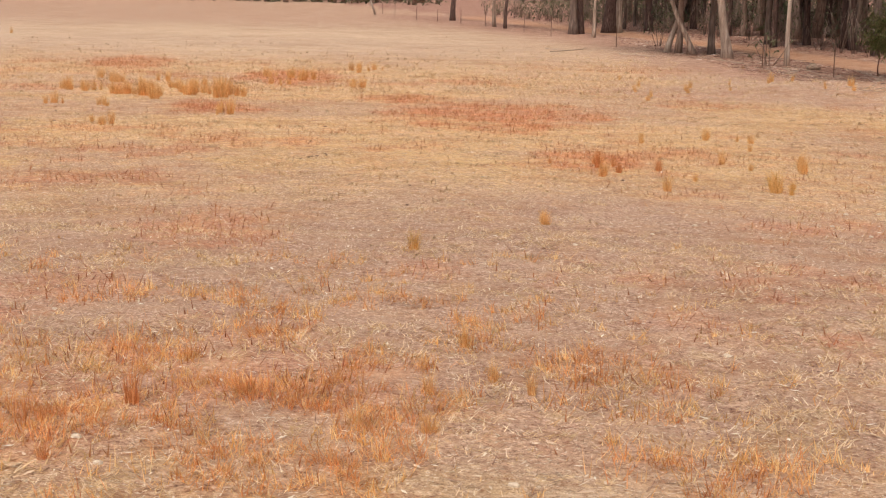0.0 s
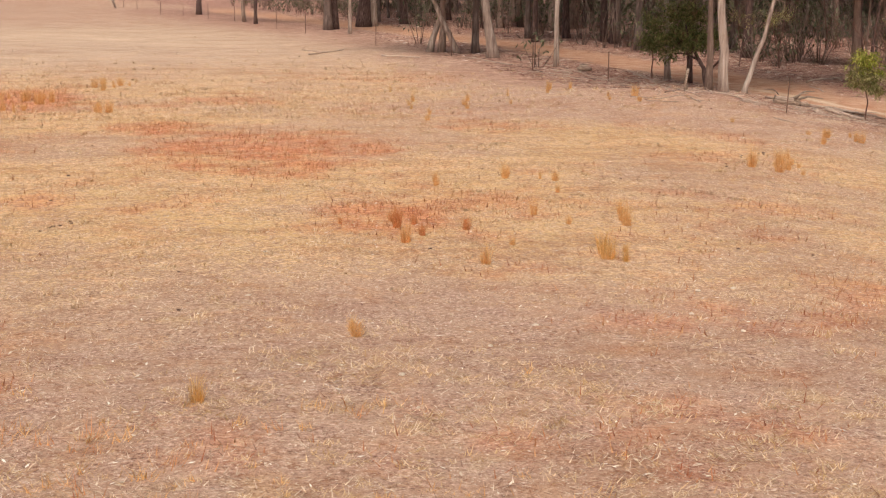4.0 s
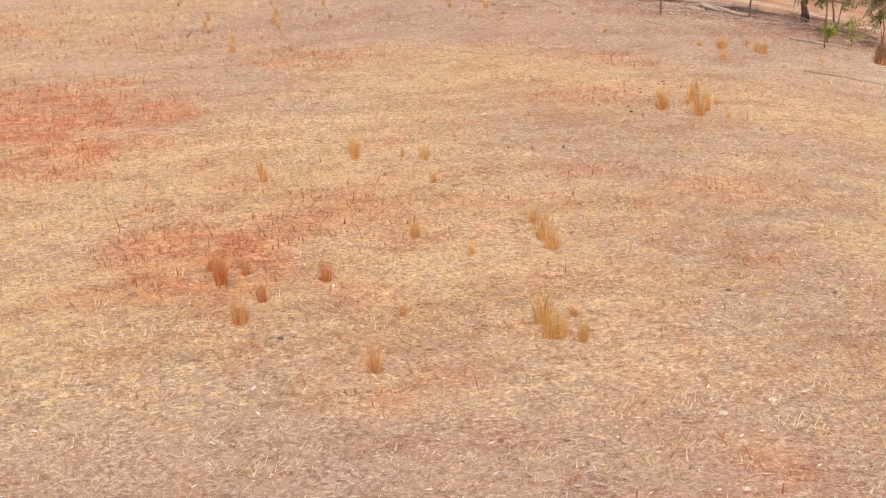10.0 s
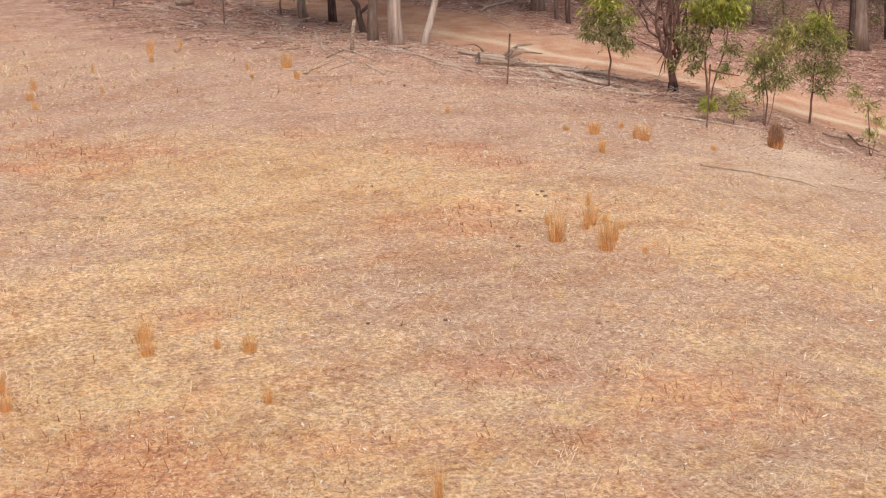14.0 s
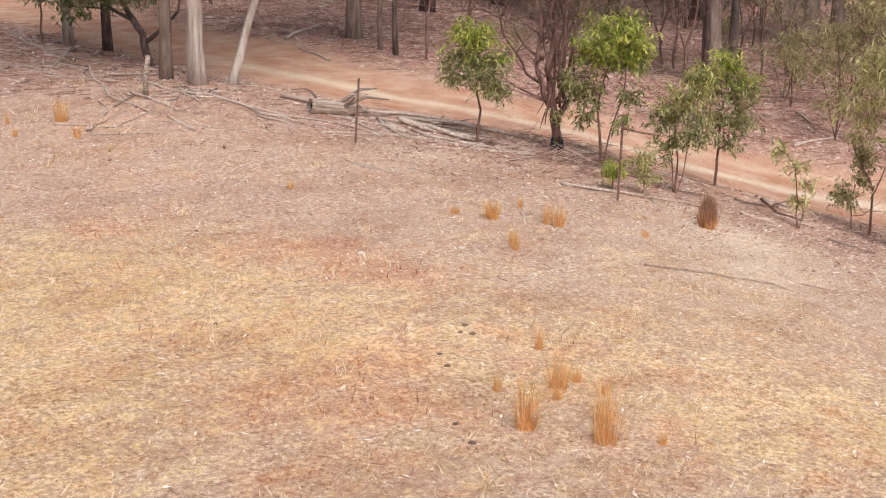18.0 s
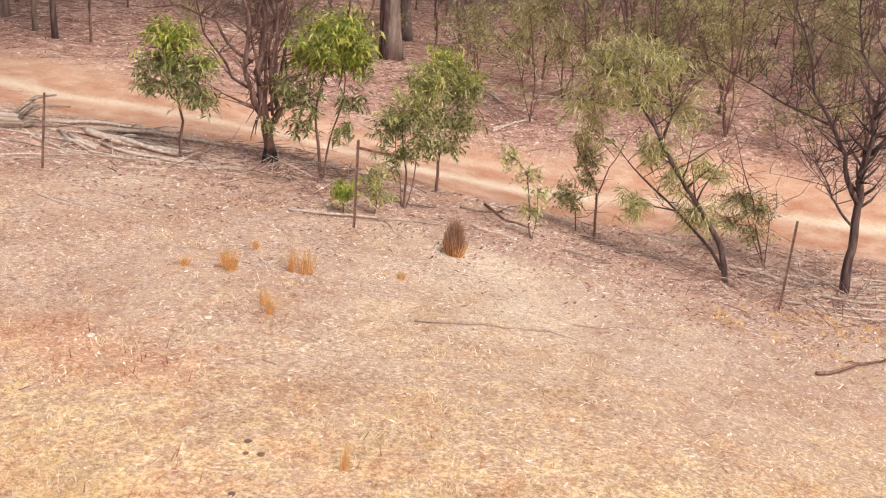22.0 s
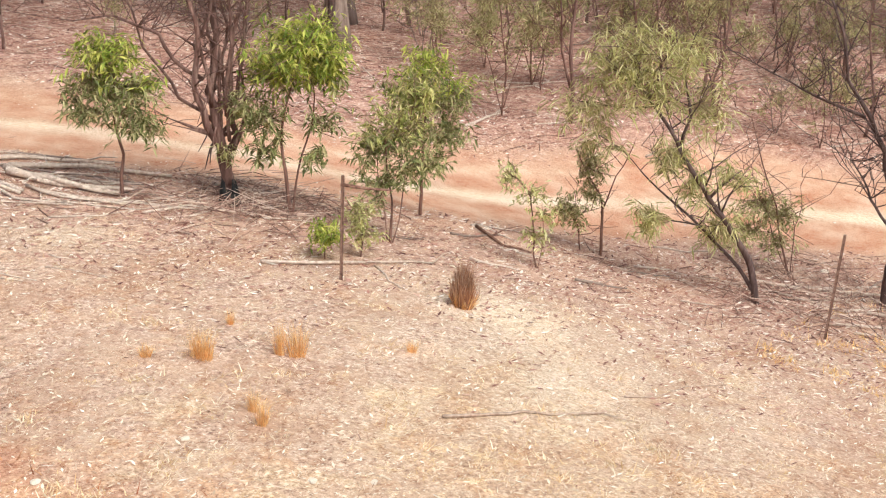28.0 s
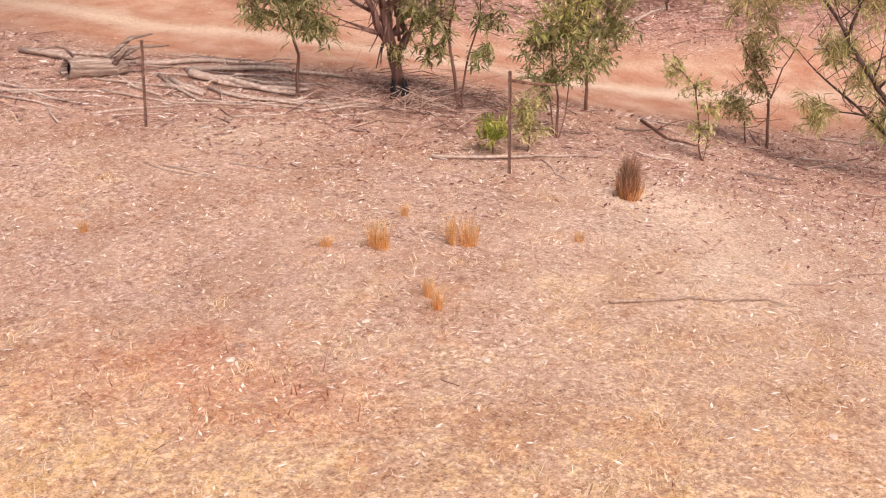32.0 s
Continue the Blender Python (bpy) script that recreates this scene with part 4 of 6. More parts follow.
def branch(points, r, mat=None, label="", twiggy=1.1):
    """A fallen branch along points of the ground, with a few side twigs."""
    ob = thing("fallen_branch", points[0][0], points[0][1], label or ("weathered grey fallen branch lying on the ground"), "branch", "fallen branches")
    r *= 0.72
    base, way, radii = ob.location, [], []
    total = sum((Vector(b) - Vector(a)).length for a, b in zip(points, points[1:]))
    for (ax, ay), (bx, by) in zip(points, points[1:]):
        steps = max(2, int((Vector((bx, by)) - Vector((ax, ay))).length / 0.3))
        for k in range(steps):
            q = k / steps
            x, y = ax + (bx - ax) * q + branch_rnd.uniform(-0.035, 0.035), ay + (by - ay) * q + branch_rnd.uniform(-0.035, 0.035)
            way.append(Vector((x, y, float(ground(x, y)) + r * 1.0 + branch_rnd.uniform(-0.3, 0.7) * r)))
    x, y = points[-1]
    way.append(Vector((x, y, float(ground(x, y)) + r)))
    way = [p - base for p in way]
    radii = [r * (1 - 0.6 * n / len(way)) for n in range(len(way))]
    part("stem", Shape().tube(way, radii, 7, 0.12, branch_rnd.random()), mat or WOOD_GREY, ob)
    for _ in range(int(total * twiggy)):
        n = branch_rnd.randrange(1, len(way))
        a = branch_rnd.uniform(0, 6.28)
        length = branch_rnd.uniform(0.15, 0.5)
        end = way[n] + Vector((math.cos(a) * length, math.sin(a) * length, branch_rnd.uniform(0.0, 0.12)))
        twig = Shape().tube([way[n], (way[n] + end) / 2 + Vector((0, 0, 0.03)), end], [r * 0.4, r * 0.28, r * 0.12], 4)
        part("side_twig", twig, mat or WOOD_GREY, ob)
    return ob


branch([(12.16, 33.14), (12.85, 31.87)], .05)
branch([(12.75, 31.65), (13.55, 31.22), (14.21, 30.59)], .045)
branch([(13.10, 31.16), (13.74, 30.55), (14.42, 29.88)], .05)
branch([(12.59, 31.15), (12.25, 30.12), (12.60, 29.70), (13.04, 29.18)], .03)
branch([(12.97, 31.08), (12.98, 30.53), (13.13, 30.08), (13.60, 29.70)], .055)
branch([(12.57, 30.94), (12.49, 30.39), (12.52, 30.29)], .05)
branch([(10.99, 30.37), (11.46, 30.26), (11.89, 30.10)], .02)
branch([(10.75, 31.63), (11.57, 31.02)], .025)
branch([(10.65, 31.48), (10.85, 30.67)], .02)
branch([(12.69, 30.42), (12.70, 29.89), (13.13, 29.34)], .03)
branch([(12.78, 30.06), (13.12, 29.51), (13.44, 29.11)], .02)
branch([(12.53, 29.72), (13.09, 29.48), (13.92, 29.36), (14.56, 29.29)], .015)
branch([(13.12, 29.51), (13.56, 29.05), (13.95, 28.70), (14.15, 28.37), (14.70, 28.05)], .018)
branch([(13.39, 28.74), (14.12, 28.84), (14.55, 29.02)], .012)
branch([(12.10, 29.42), (12.61, 29.20), (13.38, 29.14)], .014)
branch([(12.78, 27.22), (13.52, 26.81), (14.85, 26.52)], .028)
branch([(13.92, 26.65), (13.62, 26.24), (13.53, 26.08)], .015)
branch([(10.37, 28.86), (10.42, 28.37), (10.55, 28.18)], .012)
branch([(11.21, 28.56), (11.32, 28.39)], .01)
branch([(17.69, 27.58), (17.61, 27.19), (17.64, 26.96)], .02)
branch([(11.32, 38.29), (9.19, 33.29), (9.13, 31.86)], .035)
branch([(10.99, 35.79), (10.25, 32.43)], .03)
branch([(9.68, 33.59), (9.62, 31.99)], .028)
branch([(9.28, 31.71), (9.27, 30.91)], .03)
branch([(10.89, 33.91), (10.85, 32.29), (11.06, 30.86)], .03)
branch([(7.86, 31.30), (8.65, 30.95)], .02)
branch([(7.71, 31.99), (8.40, 31.40)], .02)
branch([(11.04, 37.04), (11.80, 36.17)], .025)
branch([(10.93, 33.42), (10.82, 31.46), (11.43, 31.22)], .025)
branch([(12.13, 40.69), (10.78, 38.68)], .04)
branch([(12.23, 35.51), (11.87, 33.69)], .018)
branch([(10.94, 31.18), (11.30, 30.50)], .012)
branch([(11.06, 30.22), (11.71, 29.91)], .012)
branch([(10.53, 30.36), (10.94, 31.18), (10.81, 31.91)], .015)
branch([(10.96, 28.37), (11.19, 27.78)], .008)
branch([(9.04, 31.53), (9.67, 30.92)], .012)
branch([(10.11, 37.21), (10.84, 36.89)], .015)
branch([(19.86, 24.62), (20.64, 23.35), (21.23, 22.09)], .035)
branch([(20.20, 24.08), (21.13, 23.26), (22.00, 22.32)], .03)
branch([(18.88, 23.22), (19.68, 22.51), (20.33, 21.89)], .03)
branch([(19.89, 23.08), (20.13, 22.49), (20.81, 21.96)], .04)
branch([(19.70, 24.33), (19.70, 23.62), (19.89, 23.08)], .02)
branch([(18.82, 22.87), (19.33, 22.31), (19.76, 21.88)], .025)
branch([(19.43, 25.13), (19.65, 24.49)], .015)
branch([(19.17, 25.47), (19.44, 24.85), (19.59, 24.37)], .012)
branch([(19.79, 22.71), (19.33, 21.91), (19.44, 21.57)], .02)
branch([(25.13, 37.86), (24.21, 37.64)], .04)
branch([(22.44, 37.53), (23.35, 37.44)], .03)
branch([(15.62, 21.56), (16.87, 21.45), (18.07, 21.27)], .032, WOOD_RED, "reddish split branch lying in the yellow grass")
branch([(17.46, 27.59), (18.09, 27.29), (18.32, 26.94)], .015)
branch([(10.43, 28.69), (10.65, 28.12)], .012)
branch([(11.22, 28.52), (11.32, 28.35)], .008)
branch([(22.79, 30.87), (24.38, 30.99)], .03)
branch([(25.39, 32.81), (24.80, 31.95)], .05)
branch([(24.70, 34.30), (22.94, 32.35)], .02)
branch([(16.14, 37.39), (16.44, 39.00)], .03)
branch([(22.64, 30.79), (24.72, 31.09)], .03)
branch([(24.52, 28.21), (26.22, 27.74)], .035)
branch([(10.54, 46.30), (10.20, 41.38)], .03)
branch([(9.12, 49.17), (8.58, 54.50)], .04)
branch([(8.88, 45.59), (9.78, 44.04)], .02)
branch([(12.44, 45.23), (11.63, 40.63), (11.62, 37.51)], .03)
branch([(11.93, 43.37), (11.31, 38.93)], .03)
branch([(16.88, 40.07), (19.19, 42.00)], .05)
branch([(2.34, 56.95), (4.18, 60.00)], .05)
branch([(5.15, 55.35), (6.59, 54.36)], .06)
branch([(2.50, 60.51), (3.17, 58.41)], .03)


STICK_BROWN = bark_material("brown_stick", (0.26, 0.16, 0.11), (0.50, 0.345, 0.255), (0.70, 0.54, 0.42), 20, 1.0)
branch([(10.79, 23.89), (11.18, 23.68), (11.51, 23.56), (11.65, 23.40), (12.08, 23.17), (12.22, 22.93)], .02, STICK_BROWN, "thin brown crooked fallen stick on the trampled soil", 0.4)
branch([(12.85, 23.29), (13.16, 23.12), (13.94, 23.16), (14.66, 23.00)], .013, STICK_BROWN, "thin forked stick on the trampled soil", 0.6)
branch([(12.13, 33.11), (12.25, 32.47), (12.41, 31.93), (12.77, 31.75)], .05)
branch([(12.35, 31.76), (12.01, 30.94), (12.06, 30.49)], .028)
branch([(12.86, 30.93), (12.97, 30.62), (13.08, 30.21), (13.31, 29.66)], .075)
branch([(12.37, 30.84), (12.43, 30.24)], .045)
branch([(13.06, 29.06), (13.70, 28.98), (14.02, 28.70), (14.21, 28.27)], .022)
branch([(17.39, 27.45), (17.13, 26.91), (17.35, 26.61)], .03, WOOD_RED)


heap_rnd = random.Random(55)
for count, (ax, ay), (bx, by), wide, low, high in ((30, (12.1, 31.9), (14.9, 28.7), 0.55, 0.5, 1.7), (26, (8.4, 32.2), (11.7, 34.0), 0.9, 0.4, 1.3),
                                                  (24, (18.9, 23.6), (22.2, 21.6), 0.6, 0.5, 1.8), (44, (10.9, 36.2), (9.9, 47.5), 0.8, 0.4, 1.7),
                                                  (16, (15.3, 27.9), (19.6, 25.2), 0.7, 0.3, 1.0), (30, (19, 34), (30, 27.5), 4.0, 0.6, 2.4)):
    for _ in range(count):
        q, off = heap_rnd.random(), heap_rnd.gauss(0, wide)
        along = math.atan2(by - ay, bx - ax) + heap_rnd.gauss(0, 0.35)
        x, y = ax + (bx - ax) * q + off * 0.68, ay + (by - ay) * q + off * 0.73
        if off_track(np.array([x]), np.array([y]))[0][0] < 2.2:
            continue
        length = heap_rnd.uniform(low, high)
        mx, my = x + math.cos(along) * length / 2, y + math.sin(along) * length / 2
        branch([(x, y), (mx + heap_rnd.uniform(-0.08, 0.08), my + heap_rnd.uniform(-0.08, 0.08)),
                (x + math.cos(along + 0.15) * length, y + math.sin(along + 0.15) * length)], heap_rnd.uniform(0.009, 0.026),
               heap_rnd.choice((WOOD_GREY, WOOD_GREY, BARK_BROWN)), "thin crooked dead stick in the fallen wood")


def hollow_log(x, y, turn, length, r, label):
    ob = thing("hollow_log", x, y, label, "log")
    a = radians(turn)
    drop = float(ground(x + math.cos(a) * length, y + math.sin(a) * length)) - ob.location.z
    ob.rotation_euler = (0, -math.atan2(drop, length), a)
    rnd = random.Random(int(100 * x))
    way = [Vector((length * k / 8, rnd.uniform(-0.02, 0.02), r * 0.8 + rnd.uniform(-0.015, 0.015))) for k in range(9)]
    part("log", Shape().tube(way, [r * (1.1, 1.0, 0.97, 1.0, 0.94, 0.9, 0.85, 0.7, 0.45)[k] for k in range(9)], 16, 0.14, 4, 0.8), LOG_GREY, ob)
    # Black disc just behind the mouth stands in for the shade inside the hollow.
    shade_plug = Shape().tube([way[0].lerp(way[1], 0.6), way[0].lerp(way[1], 0.75)], [r * 0.66, r * 0.6], 12)
    part("hollow", shade_plug, CHAR, ob, "black disc painting the shaded inside of the log")
    return ob


GREY_LOG = hollow_log(11.72, 31.72, -24, 0.72, 0.125, "grey weathered hollow log with split broken limbs beside the fence")
for k, (reach, up, off) in enumerate(((0.55, 0.34, 0.05), (0.35, 0.27, -0.1), (0.8, 0.16, 0.12))):
    part("limb", Shape().tube([(0.45 + 0.08 * k, off, 0.16), (0.5 + 0.5 * reach, off * 1.5, 0.18 + up * 0.7), (0.5 + reach, off * 2.0, 0.12 + up)], [0.035, 0.026, 0.009], 7, 0.2, k), LOG_GREY, GREY_LOG)
part("bark_strip", Shape().tube([(0.1, 0.03, 0.235), (0.0, 0.05, 0.33), (-0.1, 0.02, 0.36), (-0.32, -0.05, 0.34)], [0.02, 0.016, 0.012, 0.005], 6, 0.1), BARK_BROWN, GREY_LOG, "dark curved limb stub")
hollow_log(11.1, 46.5, 75, 0.5, 0.13, "burnt hollow log with a black opening by the fence")
PALE_LOG = thing("fallen_log", 10.75, 46.0, "pale broken log lying beside the burnt one", "log")
part("log", Shape().tube([(0, 0, 0.08), (0.15, 0.02, 0.12), (0.32, -0.03, 0.1), (0.5, 0.0, 0.06)], [0.07, 0.12, 0.11, 0.05], 12, 0.16, 8), LOG_GREY, PALE_LOG)


def bent(a, b, n, bow, rnd):
    """A gently crooked line from a to b."""
    side = Vector((rnd.uniform(-1, 1), rnd.uniform(-1, 1), rnd.uniform(-0.3, 0.3))) * bow
    return [a.lerp(b, k / n) + side * math.sin(math.pi * k / n) + (Vector((rnd.uniform(-1, 1), rnd.uniform(-1, 1), 0)) * bow * 0.18 if 0 < k < n else Vector())
            for k in range(n + 1)]


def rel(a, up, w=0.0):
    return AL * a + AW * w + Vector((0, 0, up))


# ---- fence ----
def star_post(x, y, h, lean=(0.0, 0.0), label="rusty steel star picket of the fence"):
    ob = thing("fence_post", x, y, label, "fence post", "fence posts")
    s = Shape()
    for k in range(3):
        a = 2 * math.pi * k / 3 + 0.4
        c, d = Vector((math.cos(a), math.sin(a), 0)), Vector((-math.sin(a), math.cos(a), 0))
        foot, top = Vector((0, 0, -0.1)), Vector((lean[0], lean[1], h))
        ring = []
        for p in (foot, top):
            ring += [p - d * 0.004, p + c * 0.018 - d * 0.004, p + c * 0.018 + d * 0.004, p + d * 0.004]
        s.verts += ring
        b = s.count
        s.faces += [(b, b + 1, b + 5, b + 4), (b + 1, b + 2, b + 6, b + 5), (b + 2, b + 3, b + 7, b + 6), (b + 4, b + 5, b + 6, b + 7)]
        s.count += 8
    part("picket", s, STEEL, ob, smooth=False)
    cap = Shape().tube([(lean[0], lean[1], h - 0.03), (lean[0], lean[1], h + 0.004)], [0.016, 0.013], 6)
    part("cap", cap, STEEL, ob)
    return ob


star_post(11.14, 29.73, 0.92, (0.03, -0.05))
POST_B = star_post(13.12, 26.52, 1.08, (0.01, -0.02))
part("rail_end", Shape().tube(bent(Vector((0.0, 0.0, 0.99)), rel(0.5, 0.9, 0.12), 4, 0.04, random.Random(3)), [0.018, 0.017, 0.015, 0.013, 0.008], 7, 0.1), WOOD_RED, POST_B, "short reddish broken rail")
star_post(18.26, 23.09, 1.32, (0.06, -0.09))
star_post(10.30, 41.33, 0.95)
star_post(9.75, 48.2, 1.2)
star_post(9.2, 46.6, 1.0)
for x, y, h in [(8.31, 56.0, 1.0), (6.6, 64.9, 1.05), (4.9, 78.3, 1.1), (4.0, 85.3, 1.05), (2.5, 98.4, 1.05), (1.0, 103.6, 1.1), (-0.45, 111.2, 1.0),
                (-2.1, 113.7, 1.05), (-3.7, 127.7, 1.0), (-4.8, 137.2, 1.05)]:
    star_post(x, y, h, label="thin weathered post of the far fence")
WOOD_POST = thing("wooden_post", 9.75, 33.2, "pale weathered split wooden post standing by fallen branches", "post")
part("post", Shape().tube([(0, 0, -0.1), (0.01, 0.0, 0.3), (0.05, -0.03, 0.62)], [0.045, 0.042, 0.036], 8, 0.15, 2), LOG_GREY, WOOD_POST)
STAKE = thing("leaning_stake", -5.5, 134, "pale leaning stake at the far fence", "post")
part("stake", Shape().tube([(0, 0, -0.1), (-0.5, 0, 1.3)], [0.12, 0.1], 6), BARK_PALE, STAKE)


# ---- trees ----
def sapling(name, x, y, label, stems, blobs, r, bark, leaf, seed, leaf_size=(0.105, 0.02), twig_leaves=8, droop=0.6, split=True, category="tree", bare=0, bow=0.05, old=None):
    """stems: lists of points (along, up, away) from the foot; blobs: (along, up, away, half width, half height, twigs) of foliage; old: the height below which the leaves are older and duller."""
    rnd = random.Random(seed)
    ob = thing(name, x, y, label, category)
    nodes = []
    for n, points in enumerate(stems):
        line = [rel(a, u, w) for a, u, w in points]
        line[0].z -= 0.06
        path = []
        for p, q in zip(line, line[1:]):
            path += bent(p, q, 4, bow * (q - p).length, rnd)[:-1]
        path.append(line[-1])
        r0 = r * (1.0 if n == 0 else 0.55 if n < 3 else 0.3)
        part("stem" if len(stems) > 1 else "trunk", Shape().tube(path, [r0 * (1 - 0.75 * k / len(path)) for k in range(len(path))], 8, 0.1, n), bark, ob)
        nodes += [(p, r0 * (1 - 0.75 * k / len(path))) for k, p in enumerate(path) if k > len(path) * 0.3]
    limbs, twigs_green, foliage, lower = Shape(), Shape(), Shape(), Shape()
    for a, u, w, ra, ru, count in blobs:
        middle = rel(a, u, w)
        p, rr = min(nodes, key=lambda q: (q[0] - middle).length + (0.6 if q[0].z > middle.z else 0.0))
        line = bent(p, middle, 4, 0.12 * (middle - p).length, rnd)
        part("branch", Shape().tube(line, [max(0.006, min(rr * 0.7, 0.03) * (1 - 0.5 * k / 4)) for k in range(5)], 6), bark, ob)
        for _ in range(int(count * 2.6)):
            while True:
                d = Vector((rnd.uniform(-1, 1), rnd.uniform(-1, 1), rnd.uniform(-1, 1)))
                if 0.2 < d.length < 1 + 0.25 * rnd.random():
                    break
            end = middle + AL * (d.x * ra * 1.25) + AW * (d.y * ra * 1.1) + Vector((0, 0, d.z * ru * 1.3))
            at = line[rnd.randrange(2, 5)]
            twig = bent(at, end, 3, 0.08, rnd)
            twigs_green.tube(twig, [0.006, 0.005, 0.0035, 0.0025], 3)
            places = []
            for _ in range(twig_leaves):
                k = rnd.uniform(0.35, 1.0) * 3
                i = min(2, int(k))
                places.append(twig[i].lerp(twig[i + 1], k - i) + Vector((rnd.uniform(-0.05, 0.05), rnd.uniform(-0.05, 0.05), rnd.uniform(-0.05, 0.04))))
            (lower if old and end.z < old + rnd.uniform(-0.15, 0.15) else foliage).leaves(places, rnd, *leaf_size, droop)
    for _ in range(bare):
        p, rr = rnd.choice(nodes)
        end = p + Vector((rnd.uniform(-0.7, 0.7), rnd.uniform(-0.7, 0.7), rnd.uniform(0.1, 0.9)))
        twig = bent(p, end, 4, 0.12, rnd)
        if split:
            part("branch", Shape().tube(twig, [max(0.005, rr * 0.45), max(0.005, rr * 0.35), 0.006, 0.004, 0.003], 4), bark, ob)
        else:
            limbs.tube(twig, [max(0.005, rr * 0.45), max(0.005, rr * 0.35), 0.006, 0.004, 0.003], 4)
        for q in twig[2:]:
            far = q + Vector((rnd.uniform(-0.35, 0.35), rnd.uniform(-0.35, 0.35), rnd.uniform(-0.05, 0.4)))
            limbs.tube(bent(q, far, 2, 0.06, rnd), [0.005, 0.004, 0.0025], 3)
    if limbs.count:
        tagged(part("twig_tangle", limbs, bark, ob), kind="stuff")
    if twigs_green.count:
        tagged(part("twig_crown", twigs_green, TWIG_YOUNG, ob), kind="stuff")
    if lower.count:
        tagged(part("lower_foliage", lower, LEAF_OLD, ob, "duller drooping older leaves", smooth=False), kind="stuff")
    if foliage.count:
        tagged(part("foliage", foliage, leaf, ob, smooth=False), kind="stuff")
    return ob


# along the fence, from the hollow log towards the leaning wattle
sapling("sapling", 13.36, 29.63, "slim young wattle with bright green top and drooping lower leaves",
        [[(0, 0, 0), (0.02, 0.5, 0), (-0.05, 1.1, 0), (-0.12, 1.6, 0.05)]],
        [(-0.12, 1.62, 0, 0.38, 0.24, 42), (-0.3, 1.3, 0.1, 0.35, 0.22, 26), (0.15, 1.25, 0, 0.32, 0.25, 24), (-0.45, 0.95, 0, 0.25, 0.2, 12), (0.32, 0.85, 0, 0.22, 0.2, 12), (0.05, 1.0, -0.2, 0.3, 0.2, 12)],
        0.022, BARK_YOUNG, LEAF_BRIGHT, 1, (0.12, 0.026), old=1.35)
TWIGGY = sapling("dead_tree", 14.31, 28.92, "reddish rough-barked multi-stemmed tree with bare twiggy top and burnt foot",
        [[(0, 0, 0), (-0.02, 0.35, 0), (-0.1, 0.8, 0), (-0.2, 1.3, 0.0), (-0.14, 2.2, 0.1), (-0.2, 3.8, 0.2)], [(0.02, 0.3, 0), (0.1, 0.8, 0.05), (0.04, 1.3, 0.05), (0.16, 2.2, 0), (0.22, 3.7, 0.1)],
         [(-0.06, 0.7, 0.02), (-0.24, 1.1, -0.08), (-0.3, 1.7, -0.1), (-0.48, 2.6, -0.2), (-0.55, 3.5, -0.2)], [(0.06, 0.7, 0), (0.2, 1.1, 0.1), (0.12, 1.7, 0.2), (0.2, 2.5, 0.25), (0.12, 3.4, 0.3)],
         [(0.02, 0.8, 0), (-0.04, 1.3, 0.1), (0.02, 2.0, 0.1), (-0.08, 2.8, 0.15), (0.02, 3.7, 0.1)], [(-0.18, 1.2, 0), (-0.1, 1.7, 0.15), (-0.26, 2.5, 0.1), (-0.36, 3.6, 0.1)],
         [(-0.1, 1.0, 0.05), (-0.06, 1.7, 0.05), (-0.14, 2.6, 0.1), (-0.05, 3.6, 0.1)], [(0.0, 1.1, -0.05), (0.08, 1.8, -0.1), (0.0, 2.7, -0.1), (0.1, 3.5, -0.1)],
         [(-0.16, 1.2, -0.05), (-0.28, 1.9, -0.05), (-0.22, 2.8, 0.0), (-0.3, 3.6, 0.0)], [(0.1, 1.3, 0.1), (0.2, 2.0, 0.15), (0.3, 2.9, 0.1)],
         [(-0.14, 1.0, 0), (-0.55, 1.2, 0.1), (-0.95, 1.75, 0.2), (-1.25, 2.5, 0.2)], [(-0.25, 1.5, 0), (-0.7, 1.95, -0.1), (-1.2, 2.15, -0.1), (-1.6, 2.1, -0.2)]],
        [(0.12, 1.2, -0.12, 0.18, 0.2, 9), (0.0, 0.65, -0.1, 0.1, 0.12, 4), (0.2, 2.9, 0.1, 0.5, 0.4, 8)], 0.082, BARK_ROSY, LEAF_OLIVE, 2, bare=150, bow=0.13)
CHAR_FOOT = Shape().tube([(0, 0, -0.05), (0.01, 0.005, 0.05), (-0.005, 0, 0.13), (-0.01, 0.0, 0.17)], [0.13, 0.105, 0.092, 0.06], 11, 0.35, 5)
strip_rnd = random.Random(64)
for _ in range(9):
    a, up = strip_rnd.uniform(0, 6.28), strip_rnd.uniform(0.14, 0.36)
    c = Vector((math.cos(a), math.sin(a), 0))
    CHAR_FOOT.tube([c * 0.11 + Vector((0, 0, -0.04)), c * 0.085 + Vector((0, 0, up * 0.5)), c * 0.07 + Vector((0, 0, up))], [0.035, 0.028, 0.006], 5, 0.3, 3)
part("charred_foot", CHAR_FOOT, CHAR, TWIGGY, "black burnt ragged foot of the trunk")
for _ in range(12):
    a, up, long = strip_rnd.uniform(0, 6.28), strip_rnd.uniform(0.5, 1.5), strip_rnd.uniform(0.15, 0.36)
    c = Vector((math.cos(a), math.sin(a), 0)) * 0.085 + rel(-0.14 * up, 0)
    part("bark_strip", Shape().tube([c * 1.0 + Vector((0, 0, up)), c * 1.25 + Vector((0, 0, up - long * 0.5)), c * 1.5 + Vector((strip_rnd.uniform(-0.08, 0.08), 0, up - long))],
                                    [0.012, 0.01, 0.003], 4, 0.2, 1), strip_rnd.choice((BARK_ROSY, BARK_DARK, WOOD_GREY)), TWIGGY, "loose hanging strip of bark")
